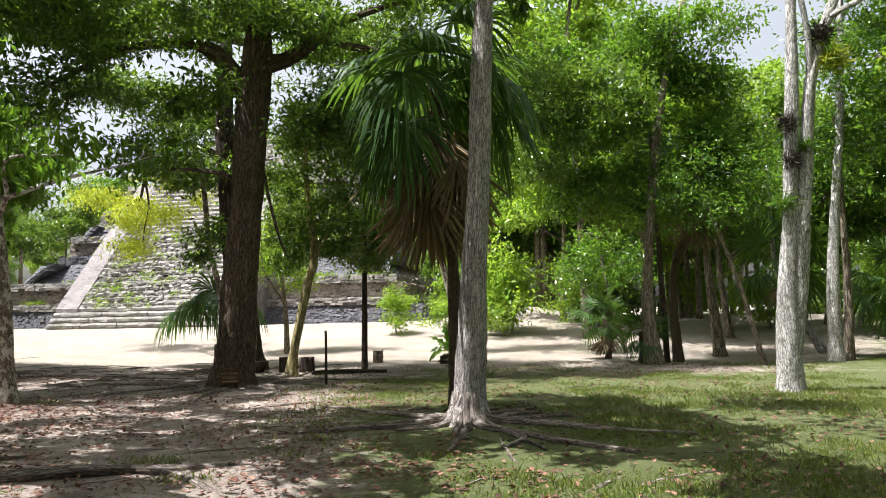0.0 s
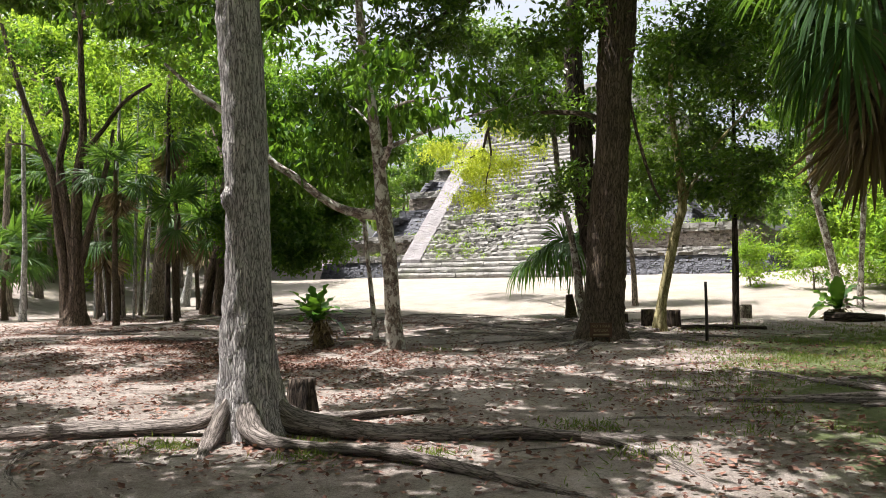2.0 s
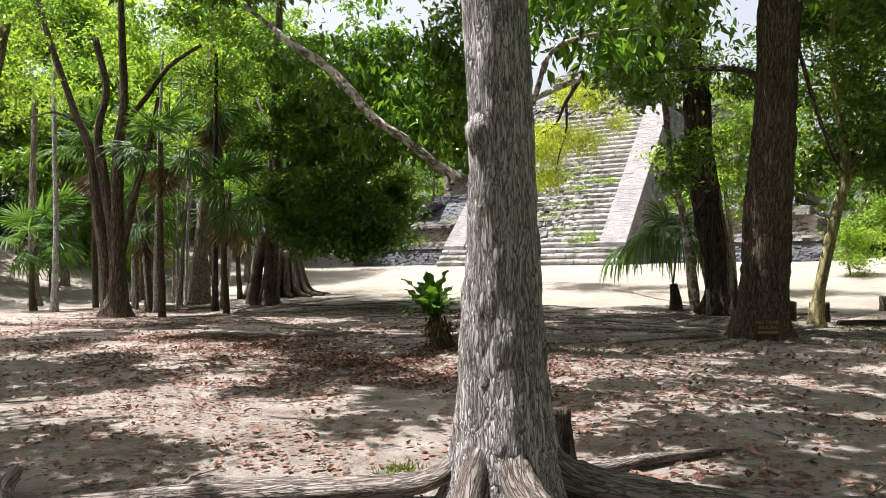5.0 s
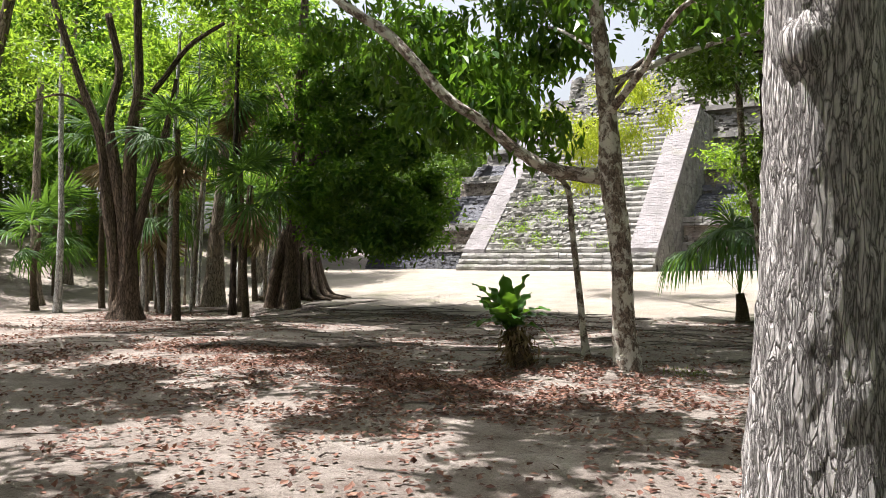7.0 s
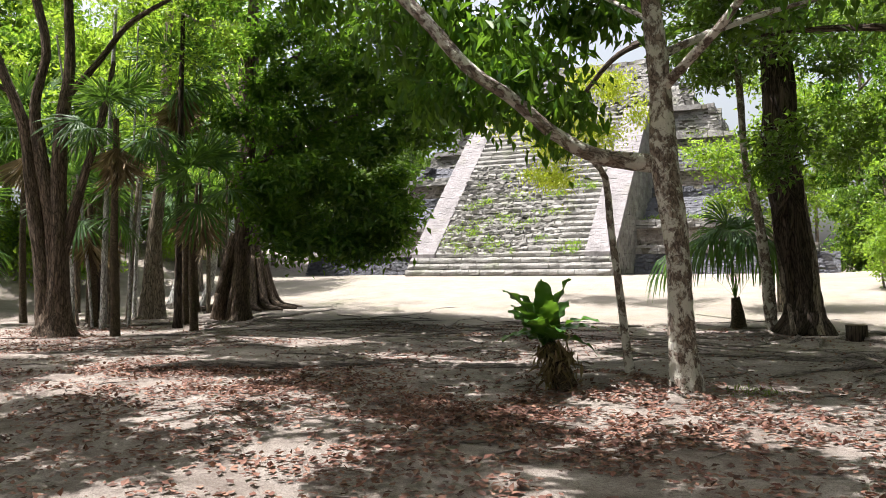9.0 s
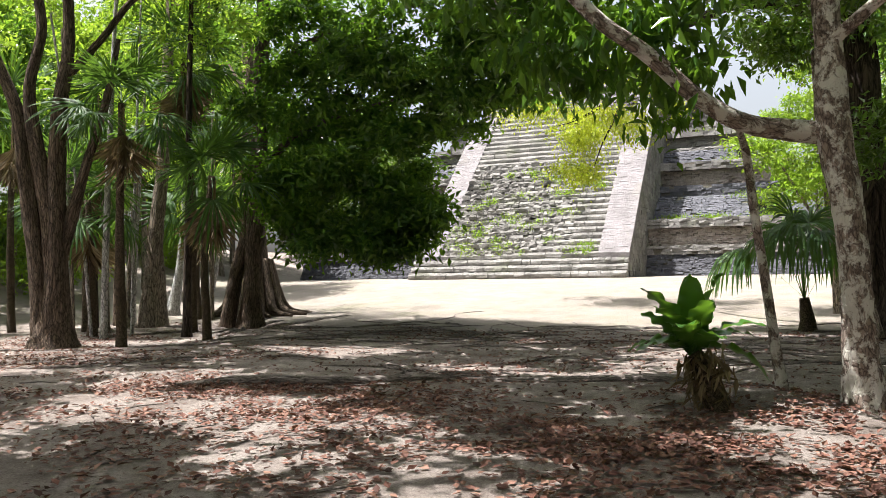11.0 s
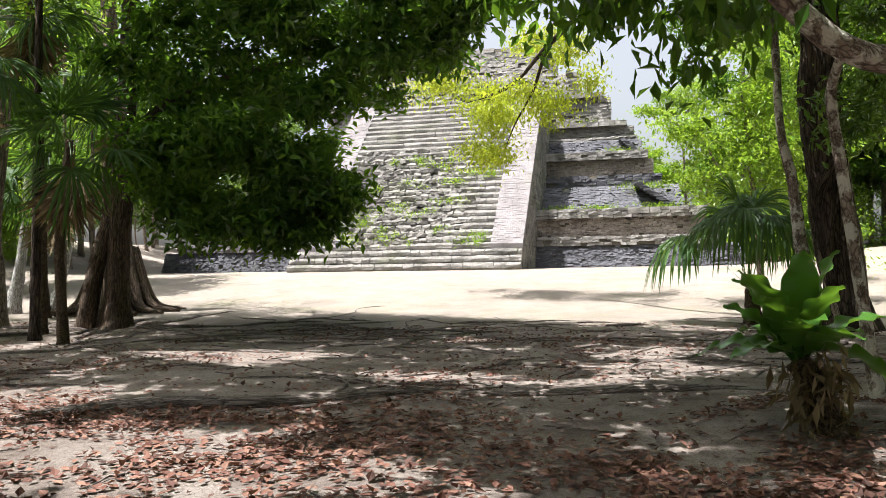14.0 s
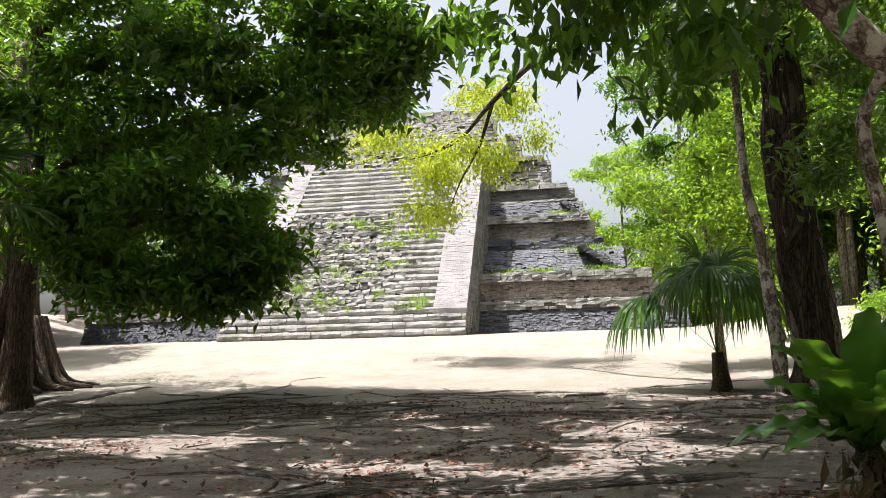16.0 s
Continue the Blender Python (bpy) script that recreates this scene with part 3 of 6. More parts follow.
    spots = [(5.0, 48.0, 3.95, 0.55, 60), (3.0, 48.0, 3.95, 0.4, 40), (6.0, 52.0, 7.4, 0.5, 40), (-2.0, 44.0, 4.3, 0.5, 40), (-5.5, 43.5, 3.8, 0.5, 35),
             (-1.0, 45.5, 5.8, 0.5, 40), (-4.0, 46.5, 6.7, 0.4, 25), (-6.5, 42.0, 2.6, 0.4, 25), (7.4, 49.5, 5.2, 0.7, 60), (8.2, 48.2, 4.0, 0.7, 60),
             (-11.0, 48.0, 3.95, 0.7, 60), (-13.5, 46.4, 2.6, 0.5, 40), (7.0, 53.0, 7.5, 0.6, 60), (4.0, 55.0, 9.5, 0.8, 50), (-6.2, 52.0, 10.4, 0.8, 60)]
    for _ in range(52):
        i, x = rng2.randint(3, 18), rng2.uniform(-7.2, 0.2)
        spots.append((x, PYR_Y + (i + 0.6) * RUN, PYR_Z + (i + 1) * RISE, rng2.uniform(0.12, 0.3), rng2.randint(6, 16)))
    pts = np.vstack([np.array((x, y, z)) + rng2.randn(n * 6, 3) * (s, 0.22, 0.10) for x, y, z, s, n in spots])
    V, F = leaf_cards(pts, 0.17, rng2, -0.7, 0.3)
    tagged(part("weed_growth", mesh_np("weed_growth", V, F, LEAF_BRIGHT), py, "green weeds sprouting on the ledges and steps"), kind="stuff")


build_pyramid()


# ---- trees ----
def tree(name, base, label, limbs, bark, crown=None, leaf=LEAF_MID, flare=0.0, lobes=5, flare_h=0.5, phase=0.0, seed=0, sides=18,
         per=26, spread=0.3, size=0.16, droop=0.35, aspect=0.42, group="", twig=0.012, shell=0.45, category="tree", step=0.2):
    """A tree: limbs are (points, radii), the first of them the trunk; crown is a list of leafy lobes."""
    root = thing(name, base, label, category, group)
    for k, (pts, rad) in enumerate(limbs):
        t = tube(pts, rad, sides if k == 0 else max(8, sides - 6), step, 0.06 if k == 0 else 0.09, seed * 7 + k, flare if k == 0 else 0.0, flare_h, lobes, phase)
        part("trunk" if k == 0 else "limb", tube_mesh("trunk" if k == 0 else "limb", bark, t), root)
    if crown:
        lv, tw = crown_meshes(tiers(crown, seed + 300), seed + 100, per, spread, size, leaf, bark, droop, aspect, twig, shell)
        tagged(part("crown", lv, root), kind="stuff")
        tagged(part("branchwork", tw, root), kind="stuff")
    return root


def root_tubes(runs, seed, material=ROOT_BARK):
    """Surface roots, half sunk: runs of ((x, y) points, start radius, end radius)."""
    out = []
    rng = np.random.RandomState(seed)
    for k, (pts, ra, rb) in enumerate(runs):
        n = len(pts)
        rad = [ra + (rb - ra) * i / (n - 1) for i in range(n)]
        rad[0] *= 0.6
        p3 = [(x, y, gz(x, y) + r * (0.05 + 0.35 * math.sin(i * 1.7 + k)) if 0 < i < n - 1 else gz(x, y) - r - 0.02) for i, ((x, y), r) in enumerate(zip(pts, rad))]
        out.append(tube(p3, rad, 10, 0.12, 0.12, seed * 5 + k))
    return out


def wander(x, y, heading, length, rng, bend=0.5, step=0.45):
    pts = [(x, y)]
    for _ in range(int(length / step)):
        heading += bend * rng.randn() * 0.6
        x, y = x + math.cos(heading) * step, y + math.sin(heading) * step
        pts.append((x, y))
    return pts


# the pale fissured tree that the path passes, with its wide roots
FT = (12.53, 5.95, 0.0)
front = tree("pale_bark_tree", FT, "tall straight tree with pale grey fissured bark and spreading roots", [
    ([(12.55, 5.95, -0.15), (12.54, 5.93, 0.3), (12.53, 5.92, 0.95), (12.54, 5.92, 1.85), (12.54, 5.9, 2.8), (12.52, 5.88, 3.7), (12.5, 5.8, 6.0), (12.6, 5.7, 8.5)],
     [0.31, 0.285, 0.255, 0.225, 0.215, 0.205, 0.18, 0.13]),
    ([(12.5, 5.8, 6.2), (11.6, 6.8, 7.4), (10.2, 8.2, 8.6)], [0.11, 0.08, 0.03]),
    ([(12.5, 5.75, 6.6), (13.4, 5.2, 7.8), (14.8, 4.4, 8.8)], [0.11, 0.08, 0.03]),
    ([(12.55, 5.75, 7.2), (12.9, 7.0, 8.2), (13.2, 8.6, 9.0)], [0.10, 0.07, 0.03])],
    BARK_PALE, [(9.9, 8.6, 9.2, 1.8, 1.6, 1.0, 3), (14.6, 4.6, 9.2, 2.4, 2.2, 1.2, 3), (13.2, 8.4, 9.4, 2.2, 2.2, 1.0, 3), (13.8, 6.6, 10.2, 1.6, 1.6, 1.0, 3)],
    LEAF_MID, flare=0.6, lobes=7, flare_h=0.42, phase=0.4, seed=1, sides=40, per=70, spread=0.40, size=0.36, step=0.08)
knot = tube([(12.50, 5.76, 2.12), (12.485, 5.74, 2.25), (12.48, 5.735, 2.34), (12.50, 5.76, 2.46)], [0.03, 0.085, 0.09, 0.03], 12, 0.03, 0.2, 3)
part("knot", tube_mesh("knot", BARK_PALE, knot), front)
for k, (pts, rad) in enumerate([
        ([(12.60, 5.95, 0.55), (12.86, 6.02, 0.20), (13.25, 6.19, 0.09), (14.0, 6.40, 0.04), (14.9, 6.82, 0.06), (15.7, 7.05, 0.03), (16.4, 7.35, -0.02), (17.6, 7.6, -0.10)],
         [0.13, 0.14, 0.125, 0.105, 0.095, 0.085, 0.08, 0.04]),
        ([(15.6, 7.0, 0.05), (16.1, 6.8, 0.03), (16.6, 6.3, 0.02), (17.1, 5.9, -0.05)], [0.09, 0.08, 0.07, 0.05]),
        ([(12.62, 5.82, 0.45), (12.85, 5.62, 0.14), (13.3, 5.55, 0.05), (14.2, 5.65, 0.05), (15.0, 5.55, 0.04), (15.8, 5.35, 0.02), (16.8, 5.3, -0.06)],
         [0.13, 0.13, 0.10, 0.085, 0.07, 0.055, 0.03]),
        ([(12.46, 5.72, 0.35), (12.5, 5.45, 0.08), (12.75, 5.1, 0.0), (13.1, 4.7, -0.05)], [0.12, 0.11, 0.06, 0.03]),
        ([(12.40, 5.9, 0.42), (12.1, 5.75, 0.13), (11.6, 5.45, 0.07), (10.9, 4.95, 0.06), (10.2, 4.45, 0.02), (9.5, 4.1, 0.0), (8.8, 3.9, -0.06)],
         [0.08, 0.11, 0.12, 0.12, 0.09, 0.07, 0.04]),
        ([(9.9, 4.3, 0.02), (9.6, 4.45, 0.06), (9.5, 4.6, 0.16)], [0.06, 0.06, 0.05]),
        ([(11.2, 4.75, 0.0), (11.5, 4.2, 0.02), (12.0, 3.8, 0.0), (12.9, 3.5, -0.04)], [0.05, 0.05, 0.045, 0.03]),
        ([(12.6, 6.1, 0.3), (12.75, 6.6, 0.05), (13.1, 7.3, 0.02), (13.6, 8.2, -0.05)], [0.13, 0.12, 0.08, 0.04])]):
    part("root", tube_mesh("root", ROOT_BARK, tube(pts, [r * 0.72 for r in rad], 14, 0.07, 0.2, 40 + k)), front)
st = thing("tree_stump", (12.5, 6.75, 0), "short dark broken stump against the roots of a tree", "stump")
part("wood", tube_mesh("wood", BARK_DARK, tube([(12.5, 6.75, -0.1), (12.5, 6.75, 0.2), (12.49, 6.76, 0.44)], [0.17, 0.14, 0.12], 14, 0.06, 0.12, 9, 0.4, 0.2)), st)

# the speckled tree with its long low limb
SP = [(9.49, 13.12, -0.1), (9.44, 13.09, 0.8), (9.41, 13.07, 1.6), (9.29, 13.05, 2.66), (9.26, 13.0, 3.45), (9.17, 12.94, 4.5), (9.0, 12.85, 6.0), (8.9, 12.8, 8.0)]
speck = tree("speckled_tree", (9.49, 13.12, 0), "slim leaning tree with lichen-speckled bark and a long low limb", [
    (SP, [0.20, 0.155, 0.14, 0.155, 0.12, 0.11, 0.09, 0.05]),
    ([(9.22, 13.1, 2.66), (8.53, 12.9, 2.78), (8.07, 12.65, 3.06), (7.68, 12.42, 3.44), (7.22, 12.15, 3.80), (6.83, 12.0, 4.28), (6.4, 11.85, 4.75), (5.8, 11.7, 5.2), (4.8, 11.6, 6.0)],
     [0.11, 0.09, 0.085, 0.08, 0.08, 0.075, 0.07, 0.06, 0.03]),
    ([(9.25, 13.0, 3.5), (9.9, 12.4, 3.9), (10.8, 11.2, 4.3), (12.2, 10.6, 4.2)], [0.06, 0.045, 0.03, 0.012]),
    ([(9.2, 12.95, 4.3), (8.2, 13.6, 5.0), (7.0, 14.4, 5.3), (6.0, 15.2, 5.1)], [0.03, 0.018, 0.010, 0.004]),
    ([(9.22, 13.0, 3.9), (10.0, 13.8, 4.4), (11.2, 14.4, 4.8)], [0.05, 0.04, 0.015])],
    BARK_SPECKLE, [(7.7, 12.9, 3.75, 0.75, 0.7, 0.42, 22), (7.0, 13.2, 3.9, 0.9, 0.8, 0.45, 26), (6.2, 13.2, 4.6, 1.2, 1.0, 0.6, 34), (5.2, 13.4, 5.3, 1.5, 1.3, 0.7, 40),
                   (11.0, 10.6, 4.5, 1.0, 0.9, 0.55, 13), (12.4, 10.8, 4.25, 0.9, 0.8, 0.45, 10), (10.2, 12.0, 4.9, 1.0, 0.9, 0.5, 9), (11.2, 14.4, 5.0, 1.2, 1.0, 0.7, 9),
                   (9.0, 12.8, 8.4, 2.2, 2.2, 1.2, 26), (7.2, 11.5, 6.8, 2.0, 1.8, 0.9, 12), (8.9, 10.9, 6.6, 1.8, 1.6, 0.8, 9), (5.0, 11.0, 6.9, 1.8, 1.6, 0.8, 12),
                   (8.9, 14.3, 4.9, 1.0, 0.9, 0.4, 10), (7.6, 14.0, 5.1, 0.9, 0.8, 0.45, 26), (6.5, 14.8, 5.0, 0.8, 0.8, 0.4, 22),
                   (6.16, 15.15, 3.95, 0.35, 0.3, 0.12, 4), (6.82, 14.76, 3.85, 0.4, 0.35, 0.12, 4), (7.38, 14.66, 3.69, 0.35, 0.3, 0.15, 4), (7.90, 14.73, 3.81, 0.4, 0.35, 0.15, 5), (7.48, 14.92, 3.31, 0.2, 0.2, 0.12, 4), (5.53, 15.51, 4.39, 0.4, 0.3, 0.12, 4)],
    LEAF_DARK, flare=0.25, lobes=4, flare_h=0.25, seed=2, sides=20, per=22, spread=0.26, size=0.21, droop=0.9, aspect=0.46, step=0.1)
tree("leaning_sapling", (8.78, 13.49, 0.1), "thin speckled sapling leaning against a tree limb", [
    ([(8.78, 13.49, -0.05), (8.70, 13.50, 0.61), (8.61, 13.51, 1.40), (8.53, 13.51, 2.06), (8.47, 13.52, 2.59), (8.42, 12.88, 2.80)], [0.065, 0.05, 0.045, 0.045, 0.045, 0.03])],
    BARK_SPECKLE, seed=3, sides=10, flare=0.3, flare_h=0.15)

# the massive brown tree, with a notice at its foot
massive = tree("massive_brown_tree", (12.35, 16.95, 0), "massive tree with rough brown furrowed bark", [
    ([(12.3, 16.99, -0.2), (12.36, 17.0, 0.6), (12.5, 17.01, 2.4), (12.7, 17.04, 5.06), (12.84, 17.06, 7.1), (13.0, 17.1, 9.2), (13.1, 17.1, 12.0)], [0.54, 0.42, 0.39, 0.37, 0.37, 0.3, 0.2]),
    ([(12.72, 17.0, 6.8), (12.2, 16.95, 7.6), (11.77, 16.91, 8.0), (11.2, 16.83, 8.18), (10.03, 16.65, 8.1), (9.2, 16.5, 7.8), (7.6, 16.3, 7.0)], [0.24, 0.2, 0.17, 0.14, 0.11, 0.09, 0.04]),
    ([(12.98, 17.08, 7.5), (13.8, 17.2, 7.8), (14.9, 17.4, 8.6), (16.5, 17.8, 9.2)], [0.2, 0.16, 0.12, 0.04]),
    ([(14.4, 17.3, 8.2), (16.0, 18.0, 7.9), (18.0, 19.0, 7.5), (20.4, 20.8, 7.4)], [0.10, 0.08, 0.05, 0.015]),
    ([(12.6, 17.0, 4.2), (12.2, 17.2, 4.9), (11.2, 17.6, 5.2), (9.9, 18.2, 5.4)], [0.09, 0.07, 0.05, 0.02]),
    ([(13.05, 17.0, 5.2), (13.3, 16.85, 4.2), (13.6, 16.8, 3.2), (13.75, 16.85, 2.9)], [0.03, 0.035, 0.03, 0.015])],
    BARK_BROWN, [(10.6, 16.6, 8.9, 2.2, 2.0, 1.2, 44), (8.6, 16.2, 7.6, 1.8, 1.6, 1.0, 30), (15.2, 17.4, 9.2, 2.2, 2.0, 1.2, 40), (13.0, 17.0, 11.5, 3.2, 3.0, 1.8, 30), (12.2, 14.2, 9.2, 2.4, 1.8, 1.0, 36),
                 (9.8, 18.2, 5.7, 0.9, 0.8, 0.6, 26), (7.0, 16.2, 6.3, 1.3, 1.2, 0.7, 34), (16.0, 18.0, 7.4, 1.5, 1.3, 0.9, 30), (17.4, 18.4, 6.6, 1.3, 1.2, 0.8, 28), (18.8, 19.6, 7.4, 1.5, 1.4, 0.9, 30), (20.2, 20.6, 7.8, 1.6, 1.4, 1.0, 30), (19.6, 21.0, 6.0, 1.3, 1.2, 0.9, 28), (21.2, 21.6, 6.8, 1.4, 1.3, 1.0, 28), (11.51, 16.25, 6.96, 0.8, 0.8, 0.6, 22), (12.68, 15.79, 8.45, 1.2, 1.0, 0.6, 26), (9.15, 15.28, 8.40, 1.5, 1.2, 0.5, 30), (14.54, 16.57, 8.46, 1.2, 1.0, 0.7, 30), (14.6, 17.6, 6.2, 1.1, 1.0, 0.8, 34)],
    LEAF_MID, flare=0.5, lobes=6, flare_h=0.45, seed=4, sides=32, per=60, spread=0.34, size=0.19, step=0.12)

# the dark vine-wrapped tree behind it
# crown lobes at z 8.2 to 9.0 are added to shade the fan palm
vt = tree("vine_wrapped_tree", (10.56, 22.32, 0), "dark thick tree wrapped in climbing stems", [
    ([(10.56, 22.32, -0.20), (10.56, 22.32, 0.35), (10.56, 22.38, 0.94), (10.34, 22.21, 2.28), (10.17, 22.02, 3.86), (10.13, 21.87, 5.26), (9.98, 21.87, 7.20), (10.03, 21.87, 10.00)], [0.50, 0.42, 0.33, 0.34, 0.34, 0.31, 0.26, 0.18]),
    ([(10.3, 22.4, 5.5), (9.4, 22.7, 6.6), (8.0, 23.4, 7.2), (6.4, 25.0, 7.4)], [0.16, 0.12, 0.09, 0.05])],
    BARK_DARK, [(10.13, 19.99, 3.73, 0.5, 0.5, 0.6, 16), (7.0, 22.5, 8.5, 1.3, 1.2, 0.5, 60), (8.0, 23.6, 8.2, 1.2, 1.0, 0.5, 50), (6.0, 22.0, 9.0, 1.1, 1.0, 0.4, 40), (8.4, 22.6, 7.6, 1.8, 1.6, 1.0, 36), (11.0, 21.8, 9.6, 2.8, 2.6, 1.6, 32), (12.6, 22.4, 6.6, 1.6, 1.5, 1.2, 34), (8.6, 22.8, 6.2, 0.8, 0.8, 0.4, 16), 
               (13.84, 20.98, 9.14, 1.5, 1.4, 1.1, 84), (13.20, 20.05, 6.90, 0.9, 0.9, 0.8, 44), (14.72, 21.73, 7.63, 1.1, 1.0, 1.0, 60), (15.27, 22.14, 9.94, 1.5, 1.3, 1.0, 66), (9.90, 22.25, 6.12, 1.0, 0.8, 0.6, 14), (11.26, 22.52, 5.68, 0.9, 0.8, 0.8, 14), (8.92, 21.61, 5.88, 0.8, 0.7, 0.35, 26), (11.57, 23.20, 4.39, 0.7, 0.7, 0.8, 26)],
    LEAF_MID, flare=0.75, lobes=6, flare_h=0.28, seed=5, sides=30, per=60, spread=0.3, size=0.17, step=0.14)
VINE_TRUNK, _ = smooth_path([(10.56, 22.32, 0.35), (10.56, 22.38, 0.94), (10.34, 22.21, 2.28), (10.17, 22.02, 3.86), (10.13, 21.87, 5.26), (9.98, 21.87, 7.20), (10.03, 21.87, 10.00)], 0.12)
for k, (r0, a0, w, z0, z1) in enumerate(((0.36, 3.4, 0.9, 0.0, 6.5), (0.35, 4.3, -1.3, 0.0, 5.5), (0.35, 5.2, 0.7, 0.0, 6.0), (0.36, 2.6, -0.5, 0.0, 5.0), (0.37, 3.9, 1.9, 2.2, 4.4), (0.37, 5.4, -2.2, 2.6, 4.8), (0.35, 4.7, 0.3, 0.0, 7.0))):
    pts = []
    for z in np.arange(z0, z1 + 0.01, 0.3):
        c = VINE_TRUNK[np.argmin(np.abs(VINE_TRUNK[:, 2] - z))]
        r = r0 * (1 + 0.7 * math.exp(-z / 0.25)) * (1 - 0.025 * z)
        a = a0 + w * (z - z0) * 0.6 + 0.12 * math.sin(3 * z + k)
        pts.append((c[0] + r * math.cos(a), c[1] + r * math.sin(a), z))
    part("climbing_stem", tube_mesh("climbing_stem", BARK_FOREST if k in (1, 2) else BARK_DARK, tube(pts, list(np.linspace(0.085, 0.04, len(pts))), 9, 0.12, 0.14, 60 + k)), vt)

part("climbing_stem", tube_mesh("climbing_stem", BARK_SPECKLE, tube([(9.95, 22.32, -0.10), (9.72, 22.09, 2.42), (9.48, 21.94, 3.56), (9.40, 21.78, 5.00), (9.33, 21.61, 6.53)], [0.13, 0.09, 0.08, 0.07, 0.045], 12, 0.12, 0.14, 77)), vt, "pale mottled climbing stem")

# the yellow-green bough over the lawn
tree("overhanging_bough", (6.4, 25.0, 7.4), "long forked bough with thin yellow-green leaves", [
    ([(7.6, 23.8, 7.3), (6.0, 25.2, 7.2), (4.8, 26.6, 6.7), (3.9, 27.9, 6.25), (3.1, 28.8, 6.1), (2.2, 29.8, 6.3)], [0.09, 0.075, 0.06, 0.045, 0.03, 0.012]),
    ([(4.8, 26.6, 6.7), (4.3, 27.8, 5.9), (3.7, 28.6, 5.2), (3.3, 29.2, 4.6)], [0.045, 0.035, 0.025, 0.01]),
    ([(3.9, 27.9, 6.25), (3.0, 28.2, 5.9), (2.3, 28.6, 5.85)], [0.03, 0.022, 0.01])],
    BARK_DARK, [(3.3, 28.8, 5.7, 1.1, 1.1, 0.6, 60), (2.9, 29.4, 5.0, 0.75, 0.8, 0.65, 44), (2.7, 29.8, 4.35, 0.35, 0.4, 0.45, 16), (2.2, 29.4, 6.2, 1.0, 0.9, 0.5, 40), (4.3, 28.0, 6.0, 0.8, 0.8, 0.5, 34), (1.0, 29.8, 6.6, 1.0, 0.8, 0.4, 26),
                (4.6, 27.4, 6.9, 1.0, 0.9, 0.4, 26), (5.01, 28.89, 7.18, 0.7, 0.7, 0.45, 40), (5.88, 29.11, 6.40, 0.45, 0.5, 0.4, 20), (1.83, 28.44, 6.60, 0.6, 0.6, 0.35, 34), (3.14, 28.75, 5.57, 0.6, 0.6, 0.5, 40), (4.50, 28.96, 5.68, 0.6, 0.6, 0.4, 34), (3.08, 28.87, 4.36, 0.3, 0.3, 0.4, 16), (4.13, 28.71, 7.51, 0.7, 0.6, 0.3, 30), (2.27, 28.72, 4.54, 0.22, 0.25, 0.15, 8)],
    LEAF_YELLOW, seed=6, sides=10, per=24, spread=0.28, size=0.13, droop=0.7, aspect=0.42, category="bough", twig=0.008)

# a sunlit young tree at the lawn behind the fan palm
tree("young_lawn_tree", (9.9, 27.6, gz(9.9, 27.6)), "bushy young tree with bright green sunlit leaves on the lawn", [
    ([(9.9, 27.6, 0.0), (9.85, 27.6, 1.6), (9.7, 27.5, 3.4), (9.5, 27.4, 5.4)], [0.10, 0.08, 0.06, 0.03]),
    ([(9.8, 27.6, 2.0), (9.0, 27.3, 3.4), (8.4, 27.2, 4.6)], [0.05, 0.035, 0.012])],
    BARK_FOREST, [(9.2, 27.2, 3.6, 1.1, 1.0, 0.9, 60), (8.7, 27.3, 4.9, 1.1, 1.0, 0.9, 60), (10.2, 27.5, 4.6, 1.2, 1.1, 1.0, 60), (9.6, 27.5, 6.0, 1.3, 1.2, 0.9, 60), (10.6, 27.6, 3.0, 1.0, 0.9, 0.9, 44), (11.4, 27.8, 5.2, 1.1, 1.0, 1.0, 44)],
    LEAF_BRIGHT, flare=0.3, seed=17, sides=12, per=34, spread=0.26, size=0.14)

